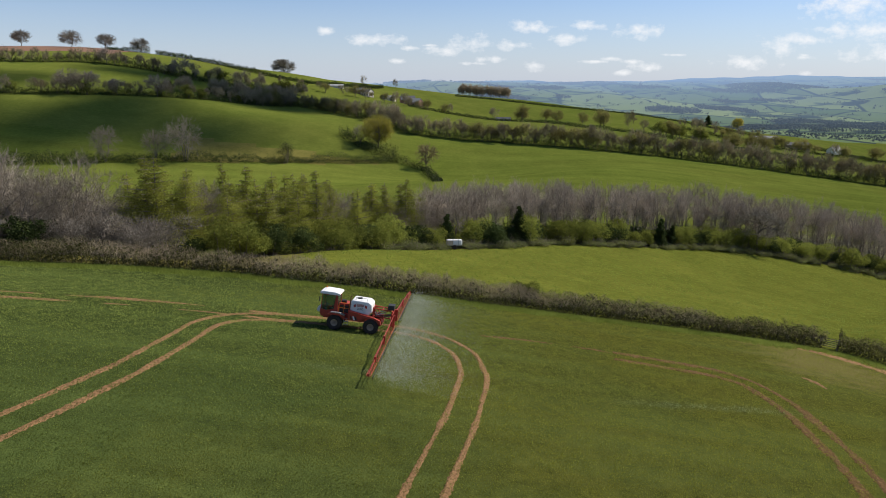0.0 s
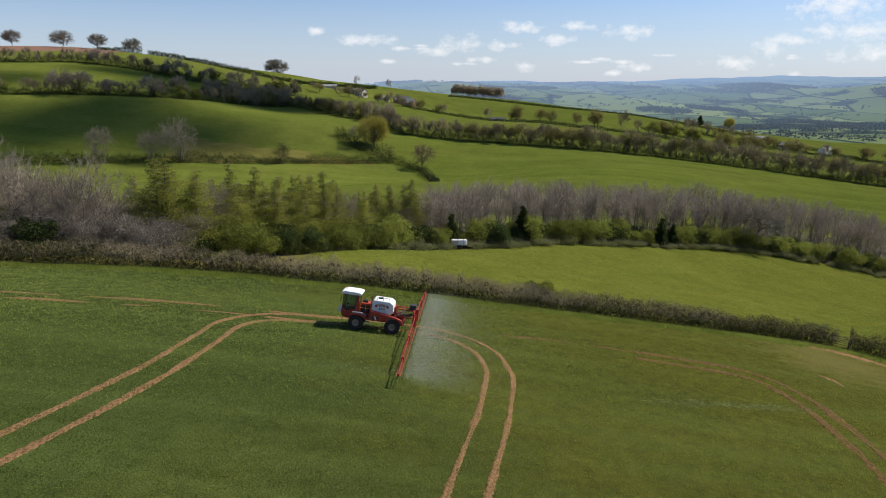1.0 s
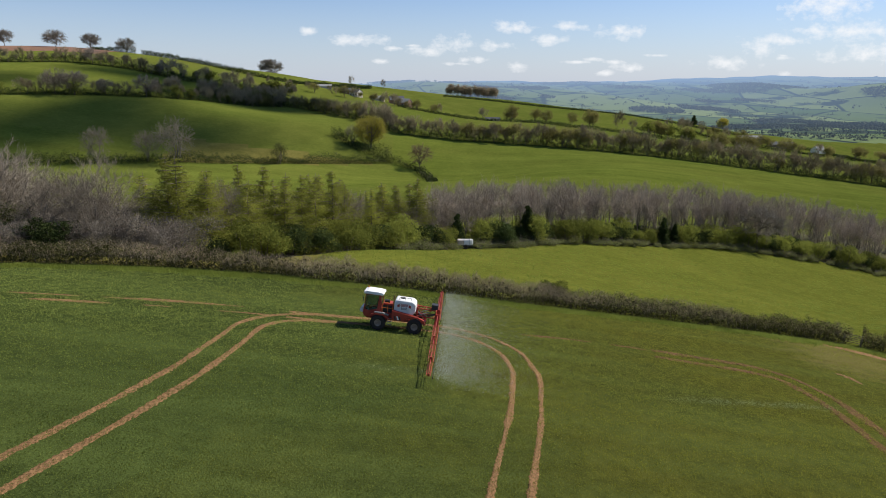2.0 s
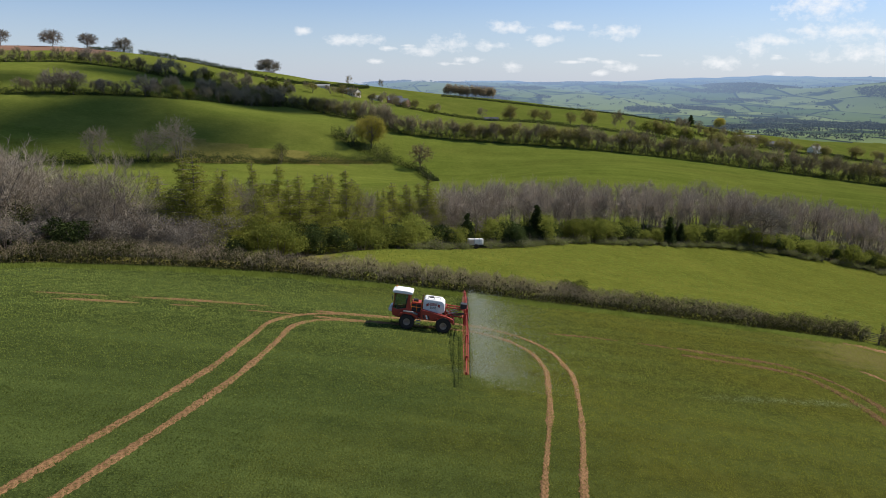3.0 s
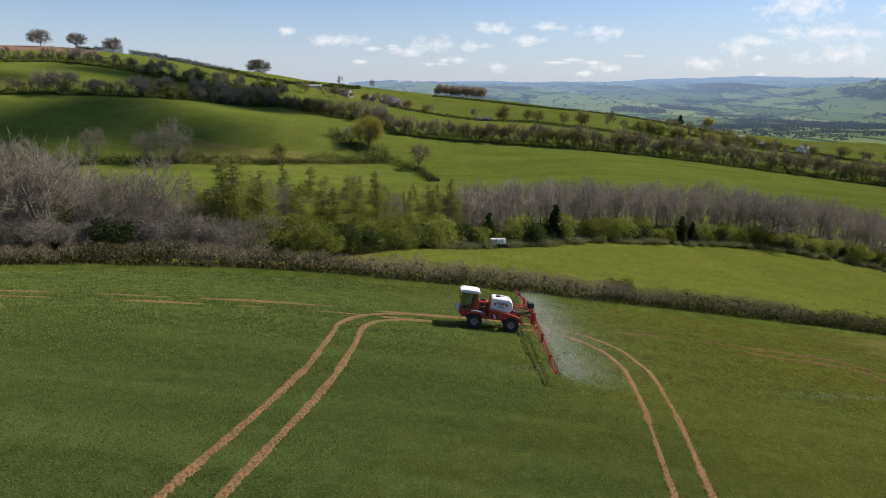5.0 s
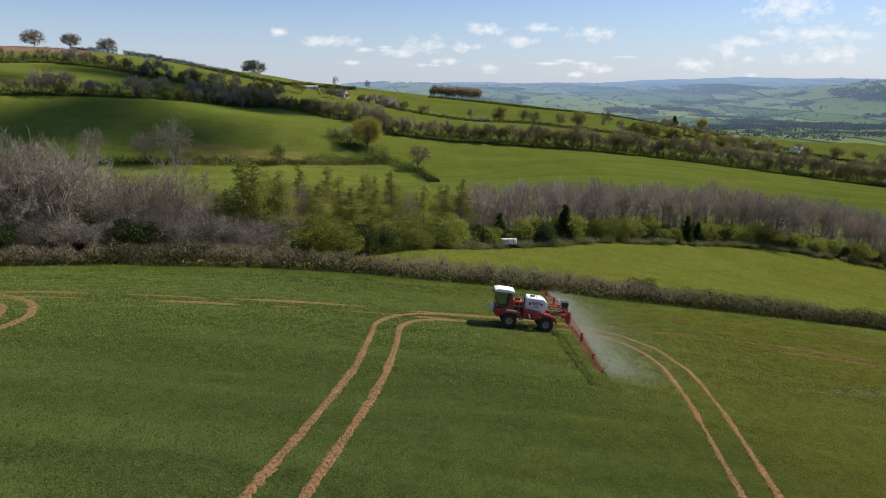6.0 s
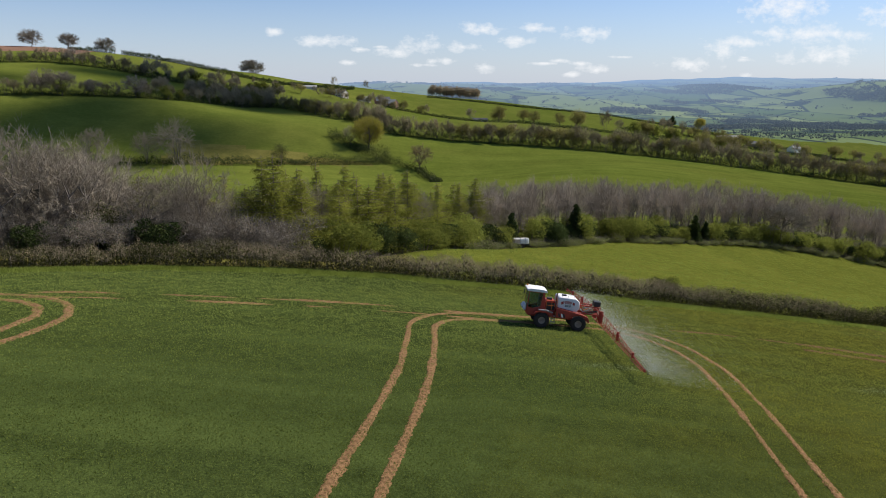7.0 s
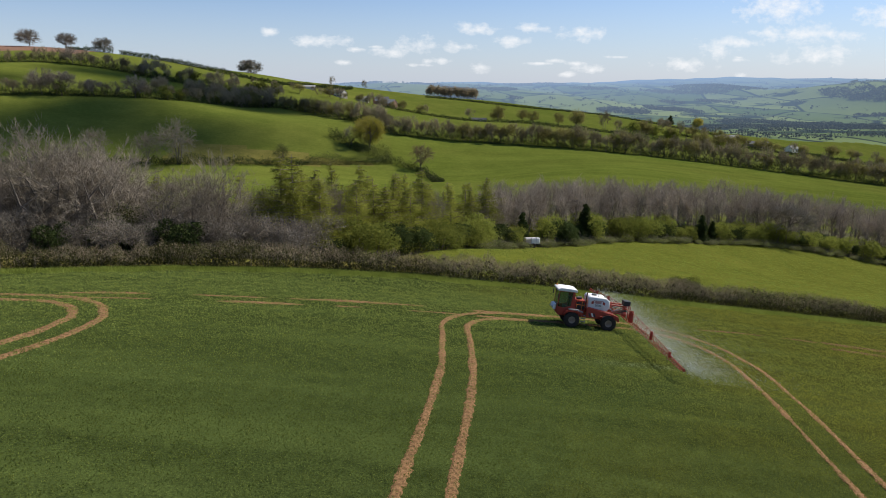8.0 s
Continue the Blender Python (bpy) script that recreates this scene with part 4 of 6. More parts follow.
while s < S_END:
    for depth in (5, 8.5, 12, 16, 20.5, 25.5, 31):
        if rng.uniform() < .88:
            x, y = wood_point(s + rng.uniform(-1.6, 1.6), depth + rng.uniform(-1.4, 1.4))
            if bearing(x, y) < .07 + rng.normal(0, .006):
                continue
            if depth > 13:
                back_rows.append((x, y, rng.uniform(.8, 1.12), rng.uniform(0, 6.28), rng.uniform(.9, 1.25), int(rng.integers(5))))
                continue
            plant("bare_tree", pick(STEM_TREES), x, y, "slender leafless purple-brown plantation tree", "tree", "bare plantation", rng.uniform(.8, 1.12), rng.uniform(0, 6.28), .1, rng.uniform(.9, 1.25))
    s += 3.3
joined_rows(back_rows, STEM_BACK, "plantation", "leafless purple-brown plantation behind the front rows", "woods")
# leafing shrubs on its front edge
s = S_BARE - 4
while s < S_END:
    x, y = wood_point(s, rng.uniform(.5, 3.5))
    roll = rng.uniform()
    if roll < .58:
        plant("hawthorn_bush", pick(SHRUBS), x, y, "fresh green hawthorn bush at the wood edge", "bush", "wood edge bushes", rng.uniform(.8, 1.6), rng.uniform(0, 6.28), .1)
    elif roll < .85:
        plant("evergreen_bush", pick(DARK_SHRUBS), x, y, "dark evergreen bush at the wood edge", "bush", "wood edge bushes", rng.uniform(.8, 1.45), rng.uniform(0, 6.28), .1)
    else:
        plant("fir_tree", pick(DARK_FIRS), x, y, "small dark fir among the bare trees", "tree", "", rng.uniform(.6, 1.0), rng.uniform(0, 6.28), .1)
    if rng.uniform() < .6:
        x, y = wood_point(s, rng.uniform(4.5, 7.5))
        plant("evergreen_bush", pick(DARK_SHRUBS + SHRUBS[:1]), x, y, "shaded green bush under the bare trees", "bush", "wood edge bushes", rng.uniform(.7, 1.2), rng.uniform(0, 6.28), .1)
    s += rng.uniform(2.0, 3.5)
s = S_BARE - 2
while s < S_END:
    if rng.uniform() < .85:
        x, y = wood_point(s, -rng.uniform(.2, 1.6))
        plant("bramble_patch", pick(BRAMBLES), x, y, "low grey-green bramble patch on the pasture edge", "bush", "brambles", rng.uniform(.7, 1.15), rng.uniform(0, 6.28), .1, rng.uniform(1.0, 1.5))
    s += 2.6
# the near wood: larches in fresh needle, grey bare trees and blackthorn towards its end
def near_wood_tree(x, y):
    if bearing(x, y) < -.80 or (x < -64 and y < 74) or math.hypot(x + 46, y - 85) < 4:
        return
    bare_part = x < -43 and y < 92 + rng.normal(0, 2)     # the grey thicket in front of the larches
    mixed_part = x < -60 and not bare_part
    roll = rng.uniform()
    if roll < .08:
        plant("ivy_tree", pick(IVY_TREES), x, y, "ivy-clad dark olive tree in the thicket", "tree", "ivy trees", rng.uniform(.8, 1.15), rng.uniform(0, 6.28), .1)
    elif bare_part or (mixed_part and roll < .5):
        plant("bare_tree", pick(BIG_BARE), x, y, "wide grey-brown leafless tree with upswept limbs", "tree", "bare trees", rng.uniform(.62, .9) + (.45 if x < -56 else 0), rng.uniform(0, 6.28), .1, rng.uniform(.85, 1.15))
    elif roll > .87:
        plant("bare_tree", pick(BIG_BARE), x, y, "grey-brown leafless tree among the larches", "tree", "bare trees", rng.uniform(.65, .9), rng.uniform(0, 6.28), .1, rng.uniform(.7, .95))
    else:
        plant("larch_tree", pick(LARCHES), x, y, "tall yellow-green larch in fresh needle", "tree", "larch stand", rng.uniform(.68, 1.02), rng.uniform(0, 6.28), .1, rng.uniform(.9, 1.4))


def near_wood_bush(x, y):
    roll = rng.uniform()
    if x < -32.5 and roll < .68:
        plant("blackthorn_bush", pick(THORNS), x, y, "grey-white blackthorn bush in faded blossom", "bush", "blackthorn thicket", rng.uniform(.8, 1.3), rng.uniform(0, 6.28), .1)
    elif x >= -32.5 and roll < .6:
        plant("hawthorn_bush", pick(SHRUBS), x, y, "bushy green hawthorn in new leaf", "bush", "wood edge bushes", rng.uniform(.85, 1.45), rng.uniform(0, 6.28), .1)
    elif roll < .96:
        plant("evergreen_bush", pick(DARK_SHRUBS), x, y, "dark ivy-green bush in the thicket", "bush", "wood edge bushes", rng.uniform(.8, 1.3), rng.uniform(0, 6.28), .1)


plant("bare_tree", BIG_BARE[0], -46, 85, "wide domed grey-brown leafless tree over the thicket", "tree", "bare trees", 1.2, 1.9, .1, .9)
gx = -86.0
while gx < 8:
    gy = 74.0
    while gy < 150:
        x, y = gx + rng.uniform(-1.9, 1.9), gy + rng.uniform(-1.9, 1.9)
        front = float(np.interp(x, [p[0] for p in WOOD_EDGE], [p[1] for p in WOOD_EDGE]))
        depth = y - front
        if 5 < depth < (34 if x < -30 else 26) and bearing(x, y) < .095 and rng.uniform() < .92:
            near_wood_tree(x, y)
        gy += 3.8
    gx += 3.4
s = edge_run(-80)
while s < S_BARE + 2:
    for depth in (1.0, 4.4):
        near_wood_bush(*wood_point(s + rng.uniform(-1, 1), depth + rng.uniform(-1, 1.2)))
    s += 3.3

for x, y, size in ((9.4, 74.6, .62), (15.5, 74.4, .45), (20.5, 74.2, .38), (-27, 74.6, .42), (-2, 74.6, .45), (-9, 74.8, .42)):
    plant("hedge_bush", pick(SHRUBS), x, y, "small green bush standing up out of the hedge", "bush", "hedge bushes", size, x, .1)


def pasture_tussocks():
    """Docks and coarse tussocks dotted over the pasture."""
    trng = np.random.default_rng(31)
    x, y = trng.uniform(-20, 130, 15000), trng.uniform(76, 178, 15000)
    ok = (y > hedge_line_y(x) + 2.5) & (y < wood_edge_y(x) - 1.5)
    v, f = blades(trng, x[ok], y[ok], .12 + .12 * trng.uniform(size=ok.sum()), .11, 4, .2)
    tagged(new("pasture_tussocks", mesh_of("pasture_tussocks", v, f, VERGE_BLADE)), "coarse grass tussocks dotted over the pasture", "grass", "", "stuff")


pasture_tussocks()

# single trees in the middle distance
x, y = wood_point(edge_run(86.5), .8)
plant("oak_tree", WOOD_OAK, x, y, "dark spreading leafless oak at the wood edge", "tree", "", 1.0, .6)
plant("oak_tree", GOLD_TREES[0], -30, 384, "round golden-green oak in young leaf", "tree", "", 1.4, .4)
plant("thorn_tree", BIG_BARE[1], -40, 386, "grey leafless thorn tree beside the hedge", "tree", "", .85, 2.0)
plant("oak_tree", LONE_TREE, -3, 360, "lone round brown budding tree above a low hedge", "tree", "", 1.2, 1.0)
plant("ivy_tree", IVY_TREES[0], -72, 338, "dark ivy-clad tree in a meadow hedge", "tree", "", 1.25, .2)
plant("bare_tree", BIG_BARE[0], -116, 321, "large pale leafless tree above the hedge", "tree", "", 1.75, 1.2)
plant("bare_tree", BIG_BARE[1], -128, 318, "pale leafless tree above the hedge", "tree", "", 1.15, 3.2)
plant("bare_tree", BIG_BARE[2], -148, 312, "pale leafless tree in a hedge", "tree", "", 1.3, .2)
for x, y, k, size in ((-364, 640, 0, .95), (-321, 641, 1, 1.05), (-290, 640, 0, .92), (-259, 640, 1, .9)):
    plant("oak_tree", SKY_OAKS[k], x, y, "round leafless oak standing on the skyline", "tree", "skyline oaks", size, x, .2)
plant("oak_tree", RIDGE_TREE, -156, 752, "large dense twiggy tree on the ridge", "tree", "", 1.0, .7, 2.0)
plant("bare_tree", FAR_BARE[0], -72, 760, "small leafless tree on the ridge", "tree", "", 1.2, .7)
plant("bare_tree", FAR_BARE[2], -38, 765, "small leafless tree on the ridge", "tree", "", 1.2, 1.7)


def row_of_trees(line, step, options, label, group, low, high, scatter=2.0, share=1.0):
    x, y, s = along(line, step)
    for a, b in zip(x, y):
        if rng.uniform() < share:
            a2, b2 = a + rng.normal(0, scatter), b + rng.normal(0, scatter * .6)
            plant("hedge_tree", pick(options), a2, b2, label, "tree", group, rng.uniform(low, high), rng.uniform(0, 6.28), .2)


row_of_trees([(-36, 460), (-16, 422), (19, 420.5), (90, 421.5)], 3.1, FAR_BARE + FAR_OLIVE[:1], "leafless hedgerow tree above the meadow", "hedgerow trees", 1.0, 1.75, 1.2)
row_of_trees([(90, 421.5), (159, 413.5), (227, 403.5), (320, 394)], 3.4, FAR_BARE + FAR_OLIVE[:1], "twiggy hedgerow tree above the meadow", "hedgerow trees", 1.1, 1.9, 1.5)
row_of_trees([(-128, 479), (-97, 512), (-72, 505), (-38, 464)], 3.2, FAR_BARE + FAR_OLIVE, "leafless tree along the farm hedge", "hedgerow trees", .9, 1.5, 2)
row_of_trees([(-262, 386), (-206, 409), (-180, 422), (-154, 441), (-130, 480)], 4.6, FAR_BARE + FAR_GREEN[:1], "leafless tree along the shaded hillside hedge", "hillside trees", .7, 1.25, 2.0)
copse = []
COPSE_KINDS = FAR_BARE + FAR_GREEN[:1] + DARK_SHRUBS[:1]
for line, step, spread in (([(-206, 540), (-183, 545), (-153, 552), (-105, 560)], 3.4, 5), ([(-172, 462), (-150, 500), (-120, 520), (-95, 535)], 3.2, 6), ([(-150, 486), (-128, 505), (-112, 520)], 3.0, 7)):
    for a, b, _ in zip(*along(line, step)):
        copse.append((a + rng.normal(0, spread), b + rng.normal(0, spread * .6), rng.uniform(.9, 1.55), rng.uniform(0, 6.28), 1.0, int(rng.integers(len(COPSE_KINDS)))))
joined_rows(copse, COPSE_KINDS, "hillside_copse", "dark copse of bare and evergreen trees on the hillside", "woods")
row_of_trees([(-335, 506), (-291, 515), (-262, 534), (-236, 540), (-206, 541)], 4.2, FAR_BARE, "leafless tree in a hillside hedge", "hillside trees", .8, 1.45, 2)
for x, y, k, size in ((-209, 406, 0, 1.55), (-200, 409, 1, 1.45), (-167, 428, 2, 1.35), (-186, 418, 1, 1.0), (-244, 536, 2, 1.3), (-190, 538, 0, 1.6)):
    plant("oak_tree", OAKS[k], x, y, "spreading leafless oak in the shaded hillside hedge", "tree", "hillside trees", size, x, .2)
row_of_trees([(-130, 600), (-80, 596), (-30, 602), (20, 606)], 10, FAR_OLIVE + FAR_BARE, "garden tree near the farm", "farm trees", .8, 1.4, 8)
row_of_trees([(-84, 622), (-45, 618), (0, 610)], 9, FAR_BARE + FAR_OLIVE, "budding tree below the farm", "farm trees", .6, 1.0, 4)
row_of_trees([(60, 600), (130, 560), (190, 556)], 14, FAR_OLIVE + FAR_BARE, "budding tree on the upper pasture", "pasture trees", 1.3, 2.0, 6)
row_of_trees([(180, 548), (230, 560), (290, 580)], 8, FAR_OLIVE + FAR_GREEN, "leafing tree among the far pastures", "pasture trees", 1.2, 1.8, 6)
row_of_trees([(250, 690), (330, 672), (400, 642), (480, 592)], 9, FAR_OLIVE + FAR_BARE, "tree round the far barns", "pasture trees", 1.1, 1.8, 7)
row_of_trees([(330, 500), (420, 520), (520, 560)], 9, FAR_OLIVE + FAR_BARE, "tree on the lower slopes", "pasture trees", 1.1, 1.7, 10)
ridge = [(a + rng.normal(0, 1.3), b + dy + rng.normal(0, .8), rng.uniform(1.0, 1.2), rng.uniform(0, 6.28), 1.0, int(rng.integers(2))) for dy in (0, 5, 10) for a, b, _ in zip(*along([(36, 812), (95, 818)], 3.0))]
joined_rows(ridge, RIDGE_STEMS, "ridge_plantation", "close-set brown budding plantation on the ridge", "woods")
plant("oak_tree", GOLD_TREES[1], 368, 820, "lone golden-green tree on the far pasture", "tree", "", 1.1, 1.0)
plant("evergreen_tree", DARK_FIRS[0], 320, 790, "dark lone evergreen tree", "tree", "", 1.3, 1.0, .2, 1.6)


def far_woods():
    """Woods and hedgerow trees of the vale, far off: clumps of foliage in lines and belts."""
    rng = np.random.default_rng(9)
    n = 90000
    d = 950 * (4000 / 950) ** rng.uniform(0, 1, n)
    u = rng.uniform(-.15, .85, n)
    x, y = CX + u * d, d
    lump = np.sin(x * .0071 + 2 * np.sin(y * .0037)) + np.sin(y * .0123 + 1.7 * np.sin(x * .0049)) + .6 * np.sin(x * .021 + y * .013)
    line = np.minimum(np.abs((x * .0040 + .35 * np.sin(y * .006)) % 1 - .5), np.abs((y * .0044 + .4 * np.sin(x * .005)) % 1 - .5))
    keep = (lump > 1.55 + 1.2 * np.clip((1700 - y) / 700, 0, 1)) | (line < np.where(y < 1500, .004, .003)) | (rng.uniform(size=n) < .0025)
    keep |= (np.abs(y - 1420 - .12 * x - 60 * np.sin(x * .009)) < 45) & (rng.uniform(size=n) < .75)
    keep |= (((x - 1619) / 200) ** 2 + ((y - 3260) / 270) ** 2 < 1) & (rng.uniform(size=n) < .9)
    keep |= (((x - 1960) / 300) ** 2 + ((y - 2420) / 330) ** 2 < 1) & (np.sin(x * .011 + y * .006) > .1)
    x, y = x[keep], y[keep]
    size = 2.3 + y * .0008
    c, s = [], []
    for k in range(9):
        px, py = x + rng.normal(0, 5.0, len(x)), y + rng.normal(0, 4.0, len(x))
        c.append(np.stack([px, py, ground_z(px, py) + rng.uniform(1.5, 8, len(x))], 1))
        s.append(size)
    v, f = leaf_quads(rng, np.concatenate(c), np.concatenate(s), aspect=.9)
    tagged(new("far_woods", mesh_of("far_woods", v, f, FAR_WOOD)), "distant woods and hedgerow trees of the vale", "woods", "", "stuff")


def far_wood_material():
    mat, add, link, out = new_material("far_woodland")
    geo = add("ShaderNodeNewGeometry")
    parts = add("ShaderNodeSeparateXYZ")
    link(geo.outputs["Position"], parts.inputs[0])
    colour = blend(add, link, geo.outputs["Random Per Island"], (0.048, 0.058, 0.028), (0.110, 0.115, 0.055))
    face = add("ShaderNodeBsdfDiffuse")
    link(colour, face.inputs[0])
    # distance haze painted over the trees as blue emission too
    haze_glow = add("ShaderNodeEmission", Strength=1.0)
    haze_glow.inputs[0].default_value = (0.27, 0.37, 0.55, 1)
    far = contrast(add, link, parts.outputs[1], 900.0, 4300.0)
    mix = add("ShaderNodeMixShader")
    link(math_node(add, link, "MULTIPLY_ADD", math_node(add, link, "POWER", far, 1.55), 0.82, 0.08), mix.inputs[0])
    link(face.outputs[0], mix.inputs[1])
    link(haze_glow.outputs[0], mix.inputs[2])
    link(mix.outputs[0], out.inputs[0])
    return mat


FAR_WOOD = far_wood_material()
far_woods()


# ---- solid shapes ----
def box_bm(bm, x0, x1, y0, y1, z0, z1, bevel=0.0, m=None):
    """Adds a box to bm, its edges rounded off."""
    part_bm = bmesh.new()
    bmesh.ops.create_cube(part_bm, size=1.0)
    for v in part_bm.verts:
        v.co = Vector(((x0 + x1) / 2 + v.co.x * (x1 - x0), (y0 + y1) / 2 + v.co.y * (y1 - y0), (z0 + z1) / 2 + v.co.z * (z1 - z0)))
    if bevel:
        bmesh.ops.bevel(part_bm, geom=part_bm.edges[:], offset=bevel, segments=2, affect="EDGES", profile=.6)
    if m is not None:
        bmesh.ops.transform(part_bm, matrix=m, verts=part_bm.verts[:])
    me = bpy.data.meshes.new("piece")
    part_bm.to_mesh(me)
    part_bm.free()
    bm.from_mesh(me)
    bpy.data.meshes.remove(me)
    return bm


def slab_bm(bm, outline, y0, y1, bevel=0.0):
    """Adds an upright plate: an outline in x and z, thick from y0 to y1."""
    part_bm = bmesh.new()
    face = part_bm.faces.new([part_bm.verts.new((x, y0, z)) for x, z in outline])
    got = bmesh.ops.extrude_face_region(part_bm, geom=[face])
    for v in got["geom"]:
        if isinstance(v, bmesh.types.BMVert):
            v.co.y = y1
    bmesh.ops.recalc_face_normals(part_bm, faces=part_bm.faces[:])
    if bevel:
        bmesh.ops.bevel(part_bm, geom=part_bm.edges[:], offset=bevel, segments=2, affect="EDGES", profile=.6)
    me = bpy.data.meshes.new("piece")
    part_bm.to_mesh(me)
    part_bm.free()
    bm.from_mesh(me)
    bpy.data.meshes.remove(me)
    return bm


def rod_bm(bm, p, q, r, sides=8):
    """Adds a round bar from p to q."""
    p, q = Vector(p), Vector(q)
    d = q - p
    turn = d.to_track_quat("Z", "Y").to_matrix().to_4x4()
    bmesh.ops.create_cone(bm, cap_ends=True, segments=sides, radius1=r, radius2=r, depth=d.length, matrix=Matrix.Translation((p + q) / 2) @ turn)
    return bm


def lathe_mesh(name, profile, mat, segments=28, lugs=0):
    """A body turned round the y axis from (radius, y) pairs."""
    verts, faces = [], []
    n = len(profile)
    for k in range(segments):
        a = k * math.tau / segments
        for r, y in profile:
            rr = r + (lugs if lugs and k % 2 and r > .95 * max(p[0] for p in profile) else 0)
            verts.append((rr * math.cos(a), y, rr * math.sin(a)))
    for k in range(segments):
        for j in range(n - 1):
            a, b = k * n + j, ((k + 1) % segments) * n + j
            faces.append((a, a + 1, b + 1, b))
    return mesh_of(name, verts, faces, mat, False)


def fresh():
    return bmesh.new()


def glass_material():
    mat, add, link, out = new_material("tinted_cab_glass")
    shader = add("ShaderNodeBsdfPrincipled", Roughness=0.04, IOR=1.45)
    shader.inputs["Base Color"].default_value = (0.42, 0.52, 0.46, 1)
    shader.inputs["Transmission Weight"].default_value = 0.95
    link(shader.outputs[0], out.inputs[0])
    return mat


GLASS = glass_material()


def build_wheel(parent, x, y):
    hub = part("wheel", lathe_mesh("wheel_disc", [(.02, -.03), (.13, -.03), (.16, -.08), (.22, -.06), (.27, -.14), (.31, -.16), (.31, .15), (.27, .15), (.22, .05), (.02, .05)], RIM, 24), None, parent, "muddy brown steel wheel")
    hub.location = (x, y, .65)
    part("tyre", lathe_mesh("tyre", [(.30, -.16), (.36, -.20), (.50, -.205), (.60, -.185), (.64, -.13), (.65, 0), (.64, .13), (.60, .185), (.50, .205), (.36, .20), (.30, .16)], RUBBER, 52, .03), None, hub, "black lugged tractor tyre caked with soil")
    bm = fresh()
    for k in range(8):
        a = k * math.tau / 8
        rod_bm(bm, (.105 * math.cos(a), -.09, .105 * math.sin(a)), (.105 * math.cos(a), .0, .105 * math.sin(a)), .016, 6)
    bmesh.ops.create_cone(bm, cap_ends=True, segments=12, radius1=.06, radius2=.05, depth=.12, matrix=Matrix.Translation((0, -.08, 0)) @ Matrix.Rotation(math.pi / 2, 4, "X"))
    part("hub_cap", bm, RIM, hub)
    if y > 0:
        hub.rotation_euler = (0, 0, math.pi)


def text_mesh(words, size, mat, thick=0.008):
    curve = bpy.data.curves.new("lettering", "FONT")
    curve.body, curve.size, curve.extrude, curve.align_x, curve.align_y = words, size, thick, "CENTER", "CENTER"
    holder = bpy.data.objects.new("lettering", curve)
    scene.collection.objects.link(holder)
    deps = bpy.context.evaluated_depsgraph_get()
    me = bpy.data.meshes.new_from_object(holder.evaluated_get(deps))
    bpy.data.objects.remove(holder)
    me.materials.clear()
    me.materials.append(mat)
    return me


def boom_section(parent, sign, y0, y1, top0, top1, low, depth, label):
    """One folding length of the boom: three chords with zigzag lattice, spray line and drop nozzles."""
    bm = fresh()
    bays = max(3, int((y1 - y0) / .55))
    ys = np.linspace(y0, y1, bays + 1)
    top = np.linspace(top0, top1, bays + 1)
    X, half = 3.45, depth / 2
    for k in range(bays):
        a, b = sign * ys[k], sign * ys[k + 1]
        rod_bm(bm, (X, a, top[k]), (X, b, top[k + 1]), .028, 6)
        rod_bm(bm, (X - half, a, low), (X - half, b, low), .024, 6)
        rod_bm(bm, (X + half, a, low), (X + half, b, low), .024, 6)
        for dx in (-half, half):
            ends = ((X, a, top[k]), (X + dx, b, low)) if k % 2 else ((X + dx, a, low), (X, b, top[k + 1]))
            rod_bm(bm, ends[0], ends[1], .013, 5)
        rod_bm(bm, (X - half, a, low), (X + half, b, low), .016, 5)
    truss = part("boom_section", bm, RED, parent, label)
    bm = fresh()
    rod_bm(bm, (X + .3, sign * y0, low - .05), (X + .3, sign * y1, low - .05), .022, 6)
    part("spray_line", bm, BLACK, truss, "black spray hose along the boom")
    y = y0 + .25
    while y < y1:
        bm = fresh()
        rod_bm(bm, (X + .3, sign * y, low - .05), (X + .3, sign * y, low - .17), .024, 6)
        box_bm(bm, X + .265, X + .335, sign * y - .03, sign * y + .03, low - .21, low - .16)
        part("nozzle", bm, BLACK, truss)
        y += .5
    bm = fresh()
    box_bm(bm, X - half * .45, X + half * .45, sign * y1 - depth * .16, sign * y1 + depth * .16, low - .04, top1 + .05, .015)
    part("hinge", bm, RED, truss)
    return truss


